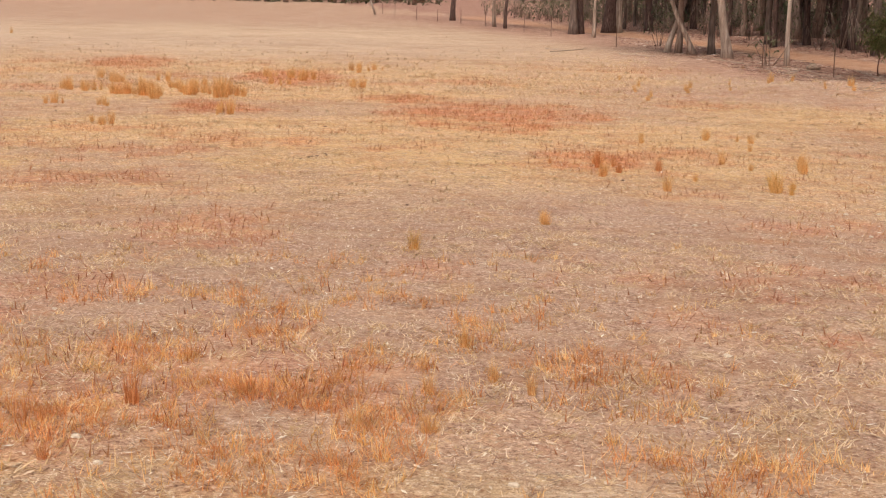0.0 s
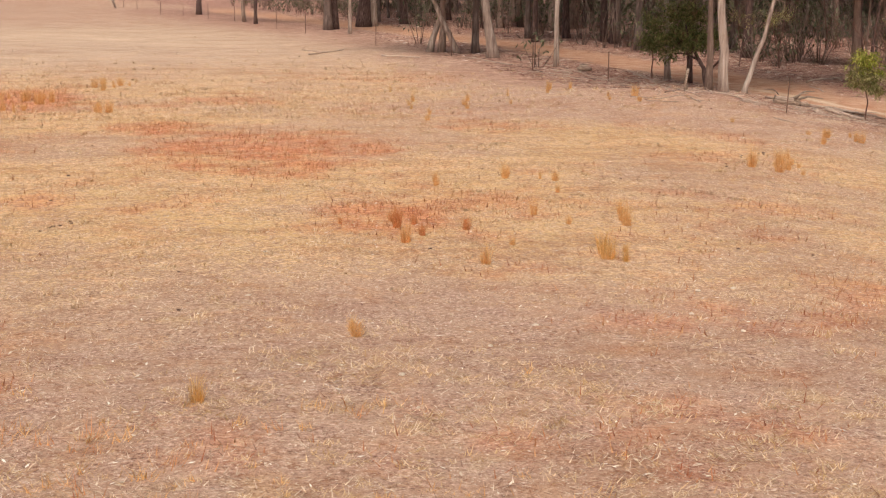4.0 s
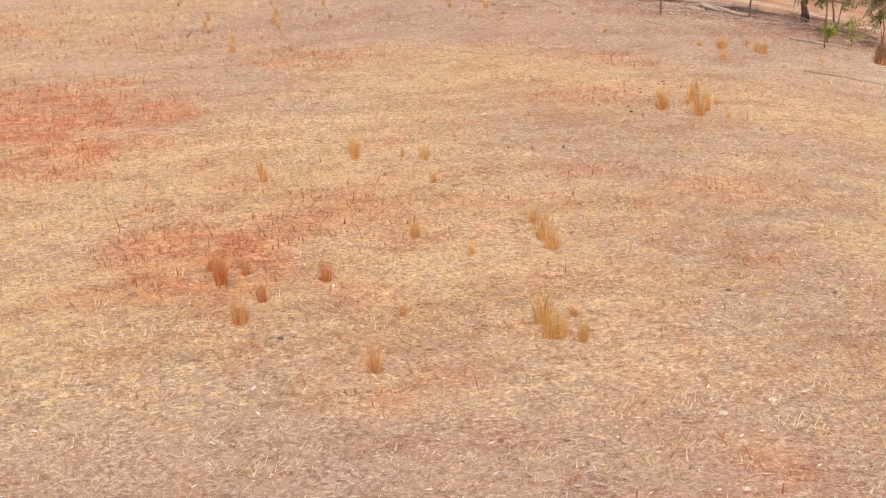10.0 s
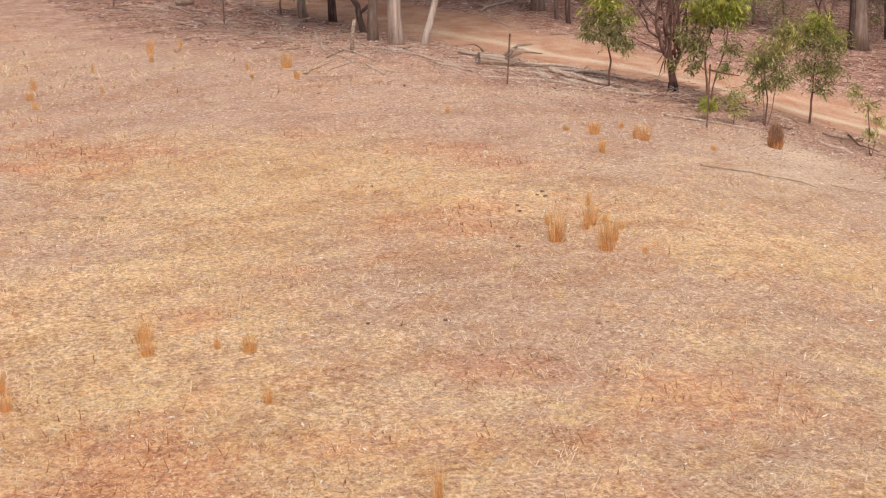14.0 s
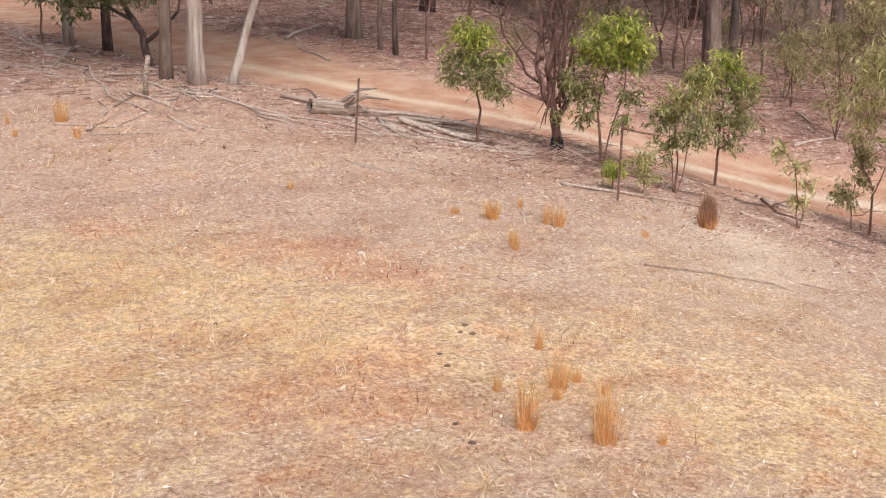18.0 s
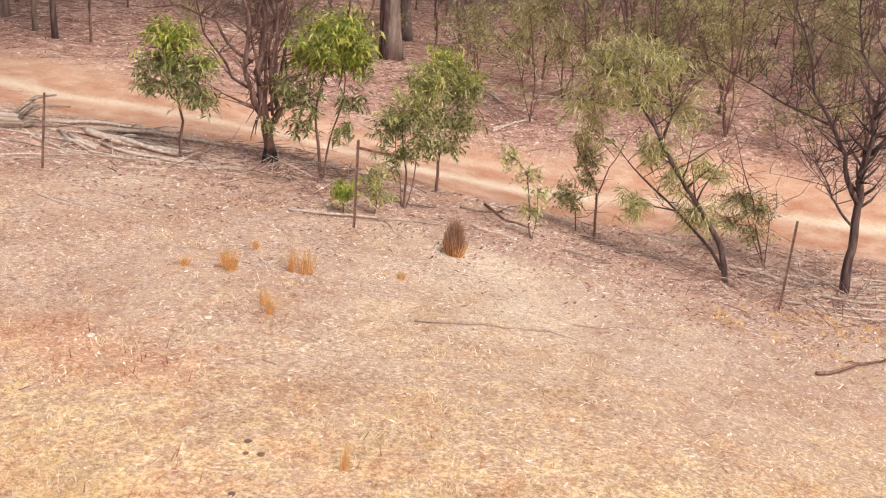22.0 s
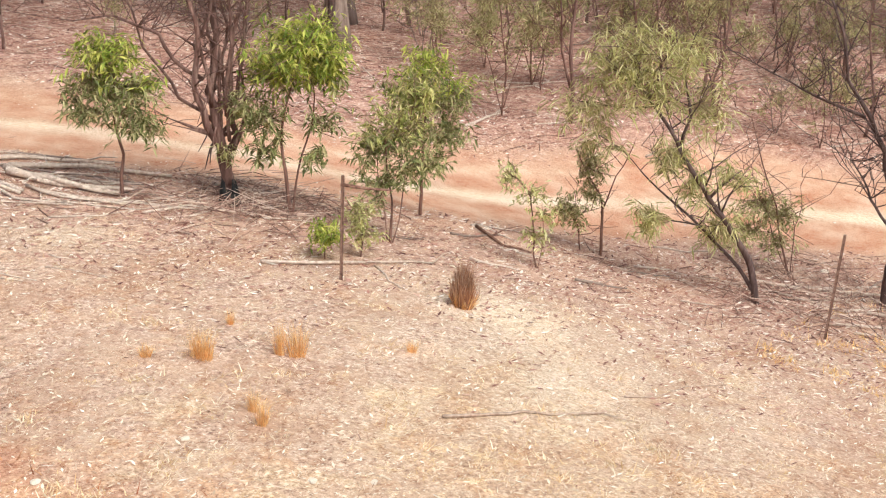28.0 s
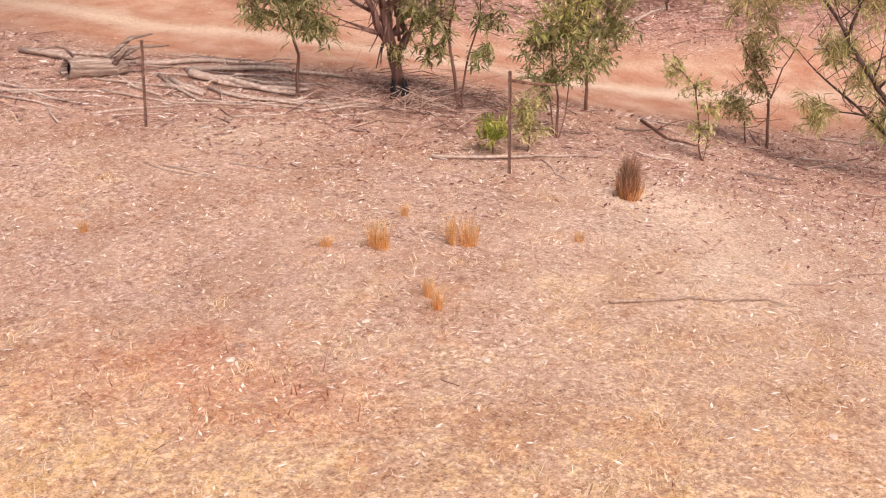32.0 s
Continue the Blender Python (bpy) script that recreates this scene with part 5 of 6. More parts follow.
sapling("sapling", 14.69, 28.31, "young wattle with dense bright yellow-green crown on thin stems",
        [[(0, 0, 0), (-0.08, 0.55, 0), (-0.1, 1.1, 0), (0.1, 1.8, 0)], [(0, 0.1, 0), (0.1, 0.7, 0.1), (0.25, 1.4, 0.1), (0.2, 1.9, 0)]],
        [(0.1, 2.0, 0, 0.5, 0.33, 75), (-0.2, 1.75, 0, 0.38, 0.3, 42), (0.42, 1.75, 0, 0.3, 0.3, 36), (-0.35, 1.2, 0, 0.28, 0.28, 20), (0.35, 1.15, 0.1, 0.22, 0.2, 8), (0.3, 0.75, 0, 0.15, 0.15, 6), (-0.3, 0.8, 0, 0.2, 0.2, 8)],
        0.026, BARK_YOUNG, LEAF_BRIGHT, 3, (0.125, 0.028), old=1.55)
sapling("sapling", 15.11, 27.27, "thin olive-leaved young wattle clump beside the fence",
        [[(0, 0, 0), (0.03, 0.5, 0), (-0.05, 1.2, 0)], [(0.02, 0, 0), (0.15, 0.6, 0), (0.22, 1.4, 0.1)], [(-0.02, 0, 0), (-0.08, 0.5, 0.1), (-0.15, 1.1, 0.2)]],
        [(0.1, 1.35, 0, 0.35, 0.3, 26), (-0.2, 1.15, 0, 0.3, 0.3, 24), (0.25, 0.95, 0, 0.28, 0.25, 18), (-0.1, 0.7, 0, 0.3, 0.25, 14), (0.3, 1.7, 0.2, 0.3, 0.25, 20)],
        0.018, BARK_YOUNG, LEAF_MID, 4, (0.11, 0.027), 7, old=1.3)
sapling("sapling", 16.91, 27.99, "upright young wattle with yellow-green tips over dark olive leaves",
        [[(0, 0, 0), (0.02, 0.6, 0), (0.05, 1.3, 0), (0.0, 1.9, 0)]],
        [(0.0, 1.95, 0, 0.35, 0.25, 30), (0.3, 1.55, 0, 0.35, 0.3, 36), (-0.25, 1.6, 0, 0.3, 0.25, 24), (0.35, 1.1, 0, 0.28, 0.25, 20), (-0.1, 1.1, 0, 0.3, 0.25, 18), (0.2, 0.75, 0, 0.25, 0.2, 10)],
        0.024, BARK_YOUNG, LEAF_BRIGHT, 5, (0.11, 0.027), 7, old=1.7)
sapling("shrub", 13.55, 27.03, "small bright green shrub at the foot of the fence post",
        [[(0, 0, 0), (0, 0.2, 0), (0.02, 0.32, 0)]], [(0, 0.3, 0, 0.17, 0.14, 24)], 0.01, BARK_YOUNG, LEAF_BRIGHT, 6, (0.08, 0.024), 8, category="shrub")
sapling("shrub", 14.09, 26.96, "thin pale green seedling by the fence",
        [[(0, 0, 0), (0.02, 0.3, 0), (0, 0.6, 0)]], [(0, 0.5, 0, 0.17, 0.16, 14), (0.05, 0.25, 0, 0.14, 0.1, 6)], 0.009, BARK_YOUNG, LEAF_PALE, 7, (0.09, 0.024), 7, category="shrub")
sapling("sapling", 16.73, 26.2, "sparse broad-leaved gum seedling",
        [[(0, 0, 0), (-0.05, 0.4, 0), (-0.12, 0.9, 0), (-0.35, 1.3, 0)], [(0, 0.05, 0), (0.05, 0.4, 0), (0.02, 0.8, 0)]],
        [(-0.35, 1.15, 0, 0.17, 0.2, 9), (-0.1, 0.95, 0, 0.2, 0.16, 8), (0.05, 0.7, 0, 0.16, 0.14, 6), (0.0, 0.4, 0, 0.2, 0.12, 8)],
        0.012, BARK_YOUNG, LEAF_PALE, 8, (0.09, 0.035), 4)
sapling("sapling", 18.73, 26.31, "slim reddish young tree with bare branches and olive leaf clumps",
        [[(0, 0, 0), (0.0, 0.6, 0), (-0.05, 0.85, 0), (-0.4, 1.5, 0)], [(-0.02, 0.65, 0), (0.15, 1.1, 0), (0.4, 1.6, 0.1)], [(-0.25, 0.0, 0), (-0.3, 0.4, 0), (-0.5, 0.7, 0)]],
        [(-0.2, 1.25, 0, 0.22, 0.25, 16), (-0.45, 0.65, 0, 0.25, 0.25, 18), (-0.15, 0.9, 0, 0.2, 0.15, 8)],
        0.022, BARK_YOUNG, LEAF_OLIVE, 9, (0.09, 0.026), 8, bare=8)
sapling("leaning_tree", 18.93, 24.18, "leaning dark-trunked wattle with a wispy pale green crown of long leaves",
        [[(0, 0, 0), (-0.12, 0.5, 0), (-0.4, 0.95, 0), (-0.7, 1.35, 0.1), (-1.1, 1.95, 0.1), (-1.45, 2.5, 0.2), (-1.75, 2.85, 0.3)], [(-0.08, 0.25, 0), (-0.55, 0.75, 0.1), (-1.1, 1.25, 0.2), (-1.55, 1.65, 0.3)],
         [(-1.1, 1.95, 0.1), (-1.0, 2.4, 0.1), (-1.1, 2.9, 0.2)]],
        [(-1.6, 3.3, 0.2, 0.5, 0.32, 17), (-2.0, 2.95, 0.3, 0.5, 0.35, 17), (-1.15, 3.1, 0.2, 0.45, 0.38, 14), (-1.6, 2.65, 0.1, 0.55, 0.35, 13), (-2.35, 2.5, 0.4, 0.38, 0.4, 11), (-0.85, 2.6, 0.1, 0.4, 0.45, 10), (-2.1, 2.1, 0.3, 0.3, 0.25, 6),
         (-1.2, 1.9, 0.1, 0.22, 0.25, 12), (-0.85, 1.55, 0.1, 0.25, 0.25, 9), (-1.4, 1.05, 0.2, 0.28, 0.25, 10), (-0.55, 0.95, 0.2, 0.35, 0.28, 12), (-0.3, 1.7, 0.2, 0.3, 0.3, 7)],
        0.05, BARK_DARK, LEAF_PALE, 10, (0.19, 0.018), 11, droop=0.75, bare=34, bow=0.08)
sapling("shrub", 20.78, 24.36, "thin-stemmed shrub with pale olive leaves by the leaning tree",
        [[(0, 0, 0), (-0.2, 0.6, 0), (-0.45, 1.4, 0), (-0.7, 2.2, 0.1)], [(0, 0, 0), (0.0, 0.7, 0), (-0.1, 1.2, 0)], [(0.02, 0, 0), (-0.35, 0.8, 0.1), (-0.5, 1.0, 0.1)]],
        [(-0.5, 1.05, 0, 0.35, 0.2, 22), (-0.15, 0.9, 0, 0.3, 0.22, 20), (-0.7, 0.7, 0, 0.3, 0.25, 18), (-0.2, 0.5, 0, 0.3, 0.2, 14)],
        0.016, BARK_YOUNG, LEAF_OLIVE, 11, (0.10, 0.025), 5, category="shrub", bare=14)
sapling("dead_tree", 20.47, 22.94, "leafless dark tree with forked trunk and many fine bare twigs",
        [[(0, 0, 0), (0.03, 0.7, 0), (0.05, 1.5, 0), (0.12, 2.4, 0), (0.35, 3.3, 0), (0.6, 4.6, 0.1)], [(0.05, 1.4, 0), (-0.25, 2.1, 0), (-0.8, 3.0, 0.1), (-1.2, 4.2, 0.1)],
         [(0.1, 2.2, 0), (0.6, 2.9, 0.1), (1.1, 4.0, 0.2)], [(-0.55, 2.6, 0.05), (-1.2, 2.8, 0), (-2.0, 3.2, 0)], [(-0.02, 1.1, 0), (-0.4, 1.5, -0.1), (-0.7, 2.0, -0.1)],
         [(0.3, 3.1, 0), (-0.2, 3.8, 0.2), (-0.3, 4.8, 0.3)]],
        [], 0.08, BARK_DARK, LEAF_OLIVE, 12, bare=190, bow=0.13)


def gum(x, y, label, points, r, bark, seed, category="tree", crown=2.2, group=""):
    """A tall gum: a flared trunk along points (dx, dy, up), two or three high limbs, and far overhead an unseen crown
    of oversized leaves that shades the ground.
    """
    rnd = random.Random(seed)
    ob = thing("gum_tree", x, y, label, category, group)
    line = [Vector(p) for p in points]
    path = []
    for p, q in zip(line, line[1:]):
        path += bent(p, q, 4, 0.03 * (q - p).length, rnd)[:-1]
    path.append(line[-1])
    path[0] = path[0] - Vector((0, 0, 0.15))
    n = len(path)
    radii = [r * (1 - 0.55 * k / n) * (1.25 if k == 0 else 1.05 if k == 1 else 1) for k in range(n)]
    part("trunk", Shape().tube(path, radii, 12, 0.08, seed), bark, ob)
    foliage = Shape()
    for k in range(3):
        at = path[-1 - k]
        end = at + Vector((rnd.uniform(-1.6, 1.6), rnd.uniform(-1.6, 1.6), rnd.uniform(1.2, 2.6)))
        part("limb", Shape().tube(bent(at, end, 4, 0.3, rnd), [r * 0.38, r * 0.3, r * 0.22, r * 0.15, r * 0.1], 6), bark, ob)
        if crown:
            for _ in range(5):
                c = end + Vector((rnd.uniform(-1, 1), rnd.uniform(-1, 1), rnd.uniform(-0.5, 0.7)))
                foliage.leaves([c + Vector((rnd.gauss(0, 0.4), rnd.gauss(0, 0.4), rnd.gauss(0, 0.28))) for _ in range(34)], rnd, 0.5 * crown, 0.2 * crown)
    if foliage.count:
        tagged(part("crown", foliage, LEAF_FAR, ob, smooth=False), kind="stuff")
    return ob


gum(11.6, 34.79, "tall pale grey gum with stripes of loose bark beside the track", [(0, 0, 0), (-0.03, 0.02, 1.2), (-0.12, 0.08, 3.5), (-0.3, 0.2, 8.5)], 0.155, BARK_PALE, 1)
gum(11.5, 35.7, "brown-barked trunk standing close behind the pale gum", [(0, 0, 0), (0.0, 0.05, 2.0), (-0.1, 0.1, 7.0)], 0.11, BARK_BROWN, 2)
gum(12.13, 34.6, "slender pale gum leaning out from beside the tall one", [(0, 0, 0), (0.15, -0.06, 0.5), (0.5, -0.15, 1.6), (1.3, -0.4, 5.0)], 0.09, BARK_PALE, 3)
sapling("wattle", 12.33, 37.77, "crooked dark-trunked wattle with a spreading grey-green crown",
        [[(0, 0, 0), (-0.15, 0.6, 0), (-0.55, 1.2, 0), (-1.0, 2.0, 0.1)], [(-0.1, 0.5, 0), (0.3, 0.75, 0), (0.6, 1.05, 0), (0.7, 1.6, 0)], [(-0.3, 0.9, 0), (-0.9, 1.0, 0.2), (-1.5, 1.4, 0.3)]],
        [(-0.4, 1.5, 0, 0.6, 0.4, 40), (-1.1, 1.6, 0.2, 0.7, 0.5, 44), (-1.7, 1.5, 0.3, 0.6, 0.4, 34), (0.2, 1.6, 0, 0.4, 0.3, 22), (-0.6, 2.3, 0, 0.7, 0.5, 40), (-1.6, 2.3, 0.2, 0.7, 0.5, 36), (-1.9, 1.0, 0.3, 0.4, 0.3, 14)],
        0.085, BARK_DARK, LEAF_DARK, 13, (0.14, 0.032), 10)
gum(12.42, 41.39, "thin pale gum trunk at the fence", [(0, 0, 0), (-0.05, 0, 2.0), (-0.3, 0.1, 6.5)], 0.11, BARK_PALE, 4)
sapling("sapling", 12.0, 41.7, "young dark green wattle near the thin gum",
        [[(0, 0, 0), (0.0, 0.6, 0), (-0.1, 1.5, 0)]], [(-0.2, 1.2, 0, 0.5, 0.35, 36), (0.2, 1.3, 0, 0.45, 0.35, 30), (-0.1, 1.9, 0, 0.5, 0.4, 30)],
        0.03, BARK_YOUNG, LEAF_DARK, 14, (0.13, 0.03), 9)
FAR_GUMS = [(0.9, 114.1, 0.3, 1), (3.1, 97.4, 0.16, 2), (3.5, 93.5, 0.14, 1), (7.0, 83.8, 0.36, 1), (7.5, 84.4, 0.28, 1), (7.4, 78.0, 0.12, 0), (10.3, 90.2, 0.6, 1), (11.0, 91.0, 0.4, 0),
            (13.6, 93.4, 0.38, 1), (9.8, 57.7, 0.2, 1), (15.5, 68.0, 0.2, 1), (10.56, 48.12, 0.12, 0), (19.1, 66.2, 0.22, 1), (16.2, 71.6, 0.22, 1), (19.4, 68.3, 0.24, 1), (23, 60, 0.2, 1), (26, 70, 0.24, 2)]
BARKS = (BARK_PALE, BARK_DARK, BARK_BROWN)
BARK_GREY = bark_material("grey_brown_bark", (0.06, 0.04, 0.034), (0.17, 0.12, 0.10), (0.32, 0.24, 0.205), 7)
for n, (x, y, r, kind) in enumerate(FAR_GUMS):
    d = random.Random(n)
    gum(x, y, ("pale smooth gum at the edge of the wood", "dark rough-barked tree at the edge of the wood", "brown box tree at the edge of the wood")[kind],
        [(0, 0, 0), (d.uniform(-0.1, 0.1), 0, 2), (d.uniform(-0.5, 0.5), d.uniform(-0.3, 0.3), 7 + d.uniform(0, 3))], r * (0.9 if r < 0.3 else 0.8), BARK_GREY if kind == 1 and n % 2 else BARKS[kind], 30 + n)
gum(8.0, 59.2, "pale gum with a steep lean at the wood's edge", [(0, 0, 0), (0.55, 0, 1.6), (1.6, 0.2, 5.5)], 0.15, BARK_PALE, 60)
gum(9.05, 57.9, "pale gum leaning the other way across its neighbour", [(0, 0, 0), (-0.8, 0.1, 1.6), (-2.4, 0.2, 5.5)], 0.13, BARK_PALE, 61)
gum(8.5, 58.9, "upright brown gum between two leaning ones", [(0, 0, 0), (0.05, 0, 2), (0.2, 0.1, 7)], 0.17, BARK_BROWN, 62)
gum(9.78, 54.5, "stout pale gum leaning slightly at the wood's edge", [(0, 0, 0), (-0.25, 0, 1.4), (-0.9, 0.1, 6.0)], 0.24, BARK_PALE, 63)
gum(26.38, 36.05, "large grey-brown gum trunk beyond the track", [(0, 0, 0), (-0.08, 0.05, 2), (-0.2, 0.1, 8)], 0.26, BARK_BROWN, 64)
gum(18.42, 39.7, "thick brown gum trunk beyond the track", [(0, 0, 0), (0.0, 0.05, 2), (0.1, 0.1, 8)], 0.17, BARK_BROWN, 65)
for n, (x, y, r) in enumerate([(25.9, 35.9, 0.08), (36.8, 40.9, 0.3), (17.6, 37.1, 0.055), (17.8, 37.9, 0.05), (40.6, 48.6, 0.35), (38.2, 40.9, 0.3), (12.9, 40.6, 0.1), (30, 46, 0.25), (24, 44, 0.2)]):
    gum(x, y, "dark slim trunk in the wood beyond the track" if r < 0.15 else "dark stout trunk deep in the wood", [(0, 0, 0), (0.05, 0.05, 2), (0.3, -0.2, 6)], r, BARK_DARK if n % 2 == 0 else BARK_BROWN, 70 + n)

# understorey beyond the track: bare and thin-leaved saplings
UNDER = [
    sapling("bare_sapling", 27.76, 29.48, "thin dark sapling with bare crooked twigs on the leaf litter",
            [[(0, 0, 0), (0.05, 0.8, 0), (-0.1, 1.8, 0), (-0.3, 3.0, 0)], [(0.02, 0.5, 0), (0.3, 1.4, 0), (0.5, 2.6, 0)]], [(-0.2, 2.6, 0, 0.6, 0.5, 8), (0.4, 2.2, 0, 0.5, 0.4, 8)], 0.03, BARK_ROSY, LEAF_PALE, 20, bare=20, split=False),
    sapling("bare_sapling", 27.02, 27.95, "thin dark sapling with a few pale leaves on the leaf litter",
            [[(0, 0, 0), (-0.1, 0.8, 0), (0.1, 1.8, 0), (0.1, 3.0, 0)], [(-0.05, 0.6, 0), (-0.5, 1.5, 0), (-0.9, 2.4, 0)]], [(-0.6, 2.3, 0, 0.6, 0.5, 7), (0.2, 2.6, 0, 0.6, 0.5, 7)], 0.034, BARK_ROSY, LEAF_OLIVE, 21, bare=20, split=False),
    sapling("bare_sapling", 28.4, 25.9, "low twiggy grey bush on the leaf litter",
            [[(0, 0, 0), (0.15, 0.5, 0), (0.4, 1.2, 0)], [(0, 0, 0), (-0.2, 0.5, 0), (-0.45, 1.1, 0.1)], [(0, 0, 0), (0.0, 0.6, 0.2), (0.1, 1.3, 0.3)]], [(0, 0.9, 0, 0.55, 0.4, 9), (0.3, 0.6, 0, 0.4, 0.3, 5)], 0.016, BARK_BROWN, LEAF_OLIVE, 22, bare=20, split=False)]
LEAFY_SPOTS = [(29.57, 34.19, 0.8), (26.43, 31.31, 0.7), (35.63, 35.18, 1.0), (27.76, 29.48, 0.9), (33.48, 31.34, 1.0), (27.2, 28.0, 0.95), (35.81, 30.67, 1.1), (30.79, 27.93, 0.6), (34.63, 28.57, 1.1), (39.48, 29.25, 1.2), (33.82, 26.5, 1.0), (34.75, 40.38, 0.8), (32.57, 32.44, 1.0), (37.69, 32.27, 1.1), (27.57, 30.13, 0.8), (30.28, 29.47, 1.0), (32.11, 28.29, 1.1), (29.74, 26.55, 0.9)]
UNDER.append(sapling("leafy_sapling", 24.2, 30.9, "thin airy young wattle with olive leaves on the leaf litter",
            [[(0, 0, 0), (0.05, 0.7, 0), (-0.05, 1.5, 0), (-0.2, 2.4, 0)], [(0.02, 0.2, 0), (0.25, 0.9, 0.1), (0.45, 1.8, 0.1)], [(0, 0.1, 0), (-0.2, 0.8, -0.1), (-0.5, 1.6, -0.1)]],
            [(-0.2, 2.2, 0, 0.55, 0.4, 20), (0.45, 1.7, 0.1, 0.5, 0.4, 17), (-0.5, 1.5, -0.1, 0.45, 0.4, 17), (0.1, 1.2, 0, 0.4, 0.35, 4), (-0.2, 0.7, 0, 0.3, 0.3, 3)], 0.02, BARK_YOUNG, LEAF_OLIVE, 23, (0.14, 0.022), 7, bare=16, split=False))
under_rnd = random.Random(77)
LEAFY_SPOTS += [(under_rnd.uniform(25.5, 40), under_rnd.uniform(19, 34), under_rnd.uniform(0.6, 1.15)) for _ in range(20)]
for x, y, k in LEAFY_SPOTS:
    copy_thing(UNDER[3], Matrix.LocRotScale((x, y, float(ground(x, y))), Euler((0, 0, under_rnd.uniform(0, 6.28))), (k, k, k)))
made = 0
while made < 105:
    x, y = (under_rnd.uniform(20, 40), under_rnd.uniform(18, 42)) if made % 2 else (under_rnd.uniform(14, 58), under_rnd.uniform(14, 62))
    d, side = off_track(np.array([x]), np.array([y]))
    if side[0] < 0 or d[0] < 2.8:
        continue
    k = under_rnd.uniform(0.7, 1.5)
    copy_thing(under_rnd.choice(UNDER[:3]), Matrix.LocRotScale((x, y, float(ground(x, y))), Euler((0, 0, under_rnd.uniform(0, 6.28))), (k, k, k)))
    made += 1
made = 0
while made < 22:
    x, y = under_rnd.uniform(25, 34), under_rnd.uniform(17, 28)
    d, side = off_track(np.array([x]), np.array([y]))
    if side[0] < 0 or d[0] < 2.4:
        continue
    k = under_rnd.uniform(0.7, 1.3)
    copy_thing(under_rnd.choice(UNDER[:3]), Matrix.LocRotScale((x, y, float(ground(x, y))), Euler((0, 0, under_rnd.uniform(0, 6.28))), (k, k, k)))
    made += 1
wood_rnd = random.Random(78)
# Crowns stay out of view; their enlarged leaves are added to darken the wood.
MODELS = [gum(34, 33, "slim dark trunk in the wood", [(0, 0, 0), (0.1, 0, 2), (0.3, 0.2, 7)], 0.13, BARK_GREY, 90, crown=1.7),
          gum(42, 30, "brown gum trunk in the wood", [(0, 0, 0), (-0.1, 0, 2), (-0.4, 0.2, 8)], 0.22, BARK_BROWN, 91, crown=1.7)]
SHADING_GUMS = [gum(30, 78, "slim grey trunk under the far canopy", [(0, 0, 0), (0.1, 0, 2), (0.3, 0.2, 6.5)], 0.14, BARK_GREY, 93, crown=3.6),
         gum(38, 84, "brown gum under the far canopy", [(0, 0, 0), (-0.1, 0, 2), (-0.4, 0.2, 7)], 0.22, BARK_BROWN, 94, crown=3.6),
         gum(24, 92, "dark rough tree under the far canopy", [(0, 0, 0), (0.1, 0.1, 2), (0.5, 0.2, 6)], 0.18, BARK_DARK, 95, crown=3.6)]
made = 0
while made < 220:
    x, y = wood_rnd.uniform(12, 85), wood_rnd.uniform(0, 150) if made < 100 else wood_rnd.uniform(47, 150)
    d, side = off_track(np.array([x]), np.array([y]))
    if side[0] < 0 or d[0] < (7 if y < 47 else 3.0) or (y < 47 and wood_rnd.random() < 0.45):
        continue
    k = wood_rnd.uniform(0.7, 1.4)
    copy_thing(wood_rnd.choice(MODELS if y < 47 else SHADING_GUMS), Matrix.LocRotScale((x, y, float(ground(x, y))), Euler((wood_rnd.uniform(-0.06, 0.06), wood_rnd.uniform(-0.06, 0.06), wood_rnd.uniform(0, 6.28))), (k, k, k)))
    made += 1


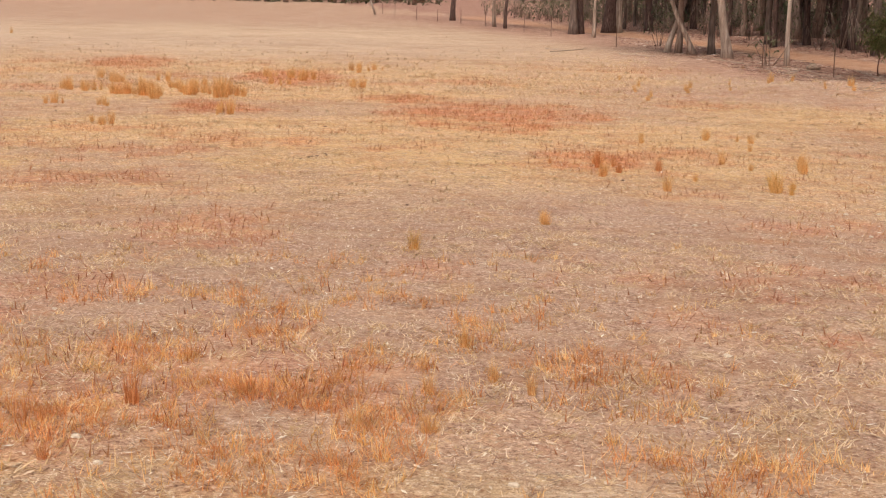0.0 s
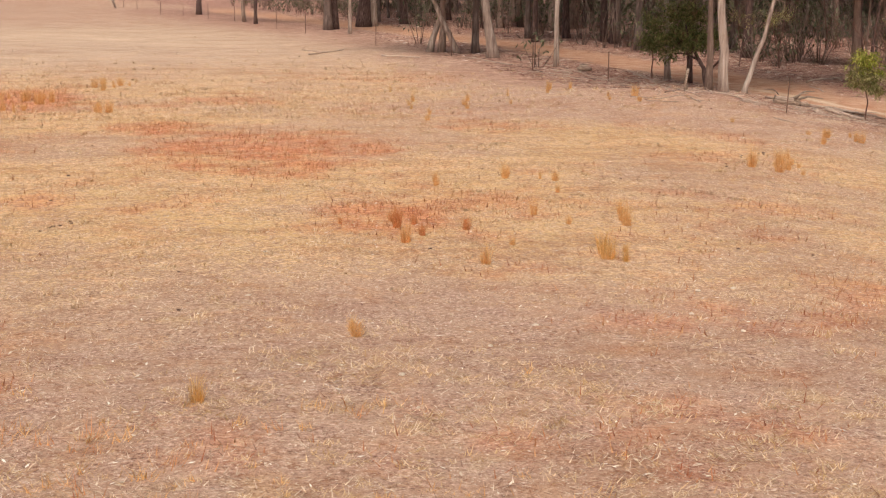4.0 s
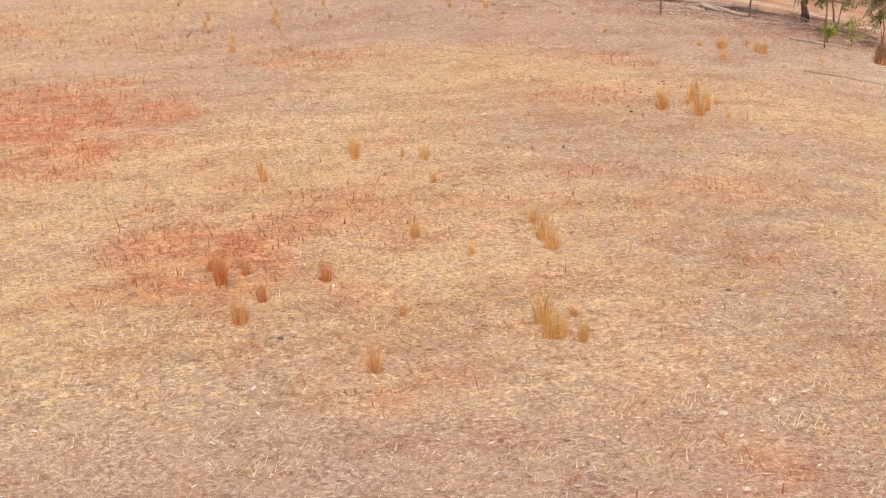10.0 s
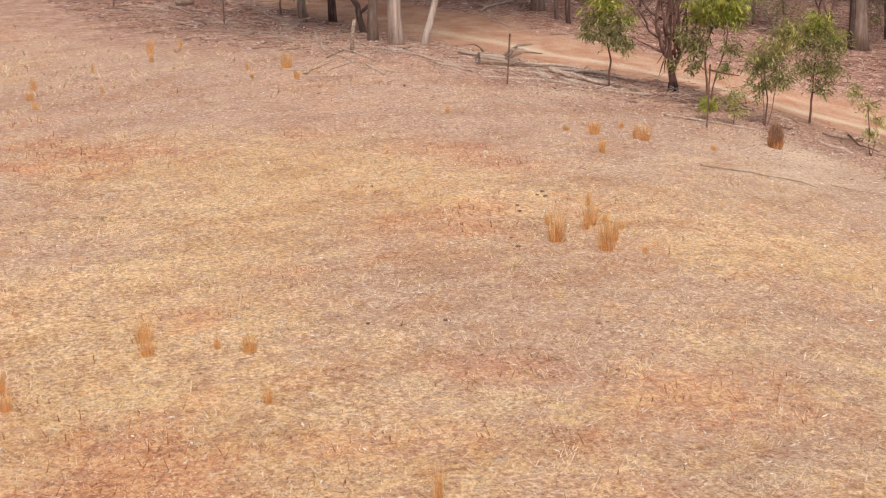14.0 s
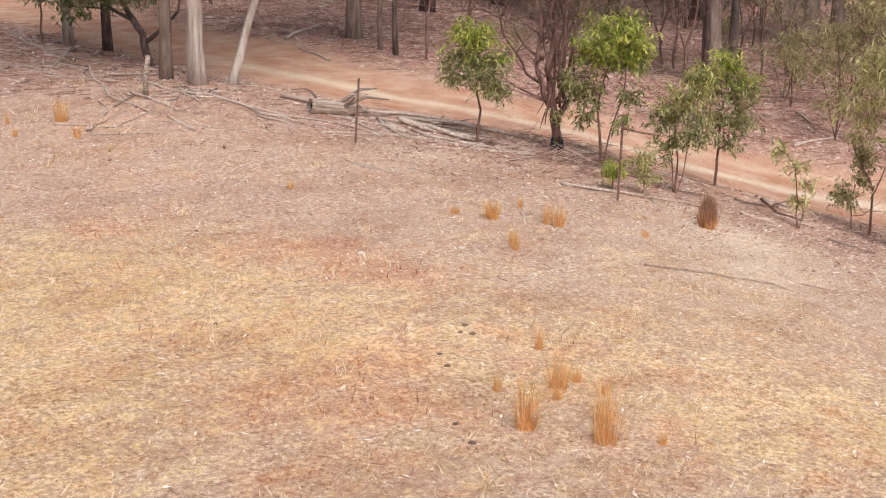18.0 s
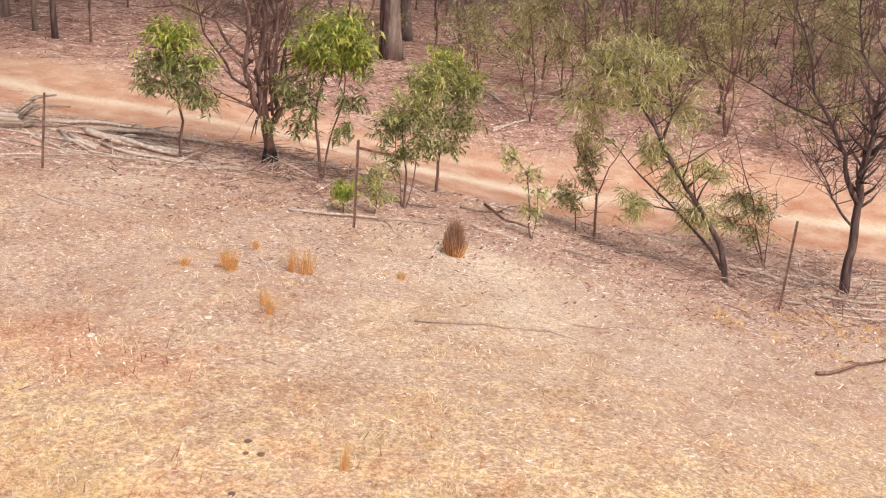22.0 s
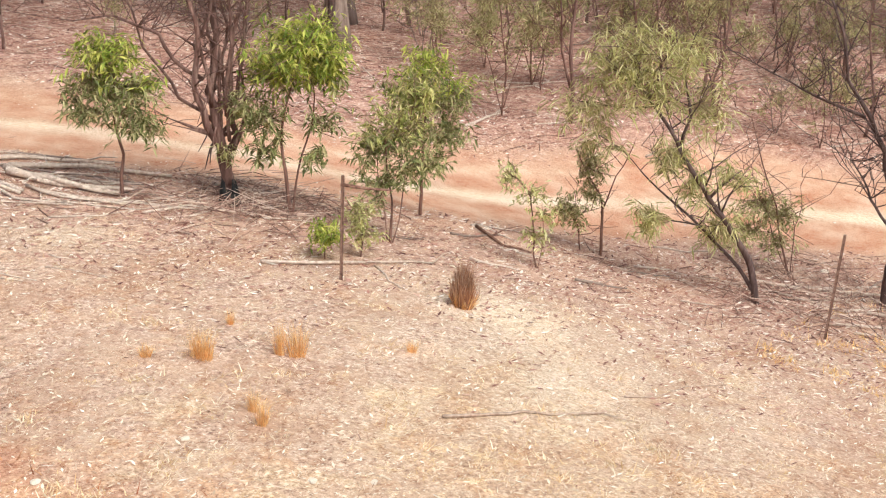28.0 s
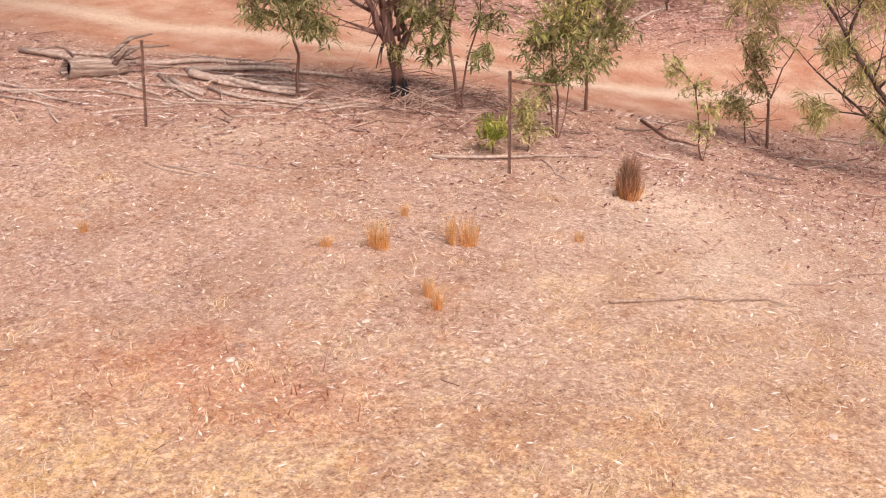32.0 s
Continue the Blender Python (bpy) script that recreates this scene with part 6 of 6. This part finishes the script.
def far_woods():
    """Distant trunks and scrub round the paddock, all in one."""
    r, trunks, scrub = random.Random(88), Shape(), Shape()
    for _ in range(700):
        if r.random() < 0.5:
            x, y = r.uniform(-190, 5), r.uniform(205, 290)
        else:
            x, y = r.uniform(20, 150), r.uniform(60, 290)
            if fence_side(x, y) < 35:
                continue
        h, k = r.uniform(6, 10), r.uniform(0.12, 0.4)
        trunks.tube([(x, y, 0), (x + r.uniform(-0.4, 0.4), y, h * 0.5), (x + r.uniform(-1, 1), y, h)], [k, k * 0.8, k * 0.4], 6)
        scrub.leaves([Vector((x + r.gauss(0, 2), y + r.gauss(0, 2), h + r.gauss(0, 1.2))) for _ in range(30)], r, 1.4, 0.7)
        if r.random() < 0.8:
            cx, cy = x + r.uniform(-3, 3), y + r.uniform(-3, 3)
            scrub.leaves([Vector((cx + r.gauss(0, 1.2), cy + r.gauss(0, 1.2), 0.3 + abs(r.gauss(0, 1.4)))) for _ in range(40)], r, 0.8, 0.3)
    tagged(new("far_woods", trunks.mesh("far_woods", BARK_BROWN)), "trunks of the distant dry gum woods", "woods", kind="stuff")
    tagged(new("far_scrub", scrub.mesh("far_scrub", LEAF_FAR, False)), "grey-green leaves and scrub of the distant woods", "woods", kind="stuff")


far_woods()


def wood_scrub():
    """Dry undergrowth between the trunks: thin upright stems and small grey-green leaves."""
    r, stems, leaves = random.Random(89), Shape(), Shape()
    made = 0
    while made < 1300:
        x, y = r.uniform(6, 80), r.uniform(46, 150)
        d, side = off_track(np.array([x]), np.array([y]))
        if d[0] < 3 or (side[0] < 0 and (d[0] > 5 or r.random() < 0.8)) or (y < 48 and (side[0] < 0 or d[0] < 9)):
            continue
        made += 1
        z, h = float(ground(x, y)), r.uniform(0.5, 2.6)
        for _ in range(5):
            dx, dy = r.uniform(-0.5, 0.5), r.uniform(-0.5, 0.5)
            stems.tube([(x + dx * 0.3, y + dy * 0.3, z - 0.1), (x + dx + r.uniform(-0.2, 0.2), y + dy, z + h * 0.55), (x + dx * 1.8, y + dy * 1.8, z + h)], [0.02, 0.014, 0.006], 3)
        if r.random() < 0.65:
            leaves.leaves([Vector((x + r.gauss(0, 0.5), y + r.gauss(0, 0.5), z + h * r.uniform(0.35, 1.15))) for _ in range(46)], r, 0.3, 0.085)
    tagged(new("undergrowth_stems", stems.mesh("undergrowth_stems", BARK_BROWN)), "thin bare stems of the dry undergrowth in the wood", "undergrowth", kind="stuff")
    tagged(new("undergrowth_leaves", leaves.mesh("undergrowth_leaves", LEAF_FAR, False)), "dull grey-green leaves of the undergrowth in the wood", "undergrowth", kind="stuff")


wood_scrub()
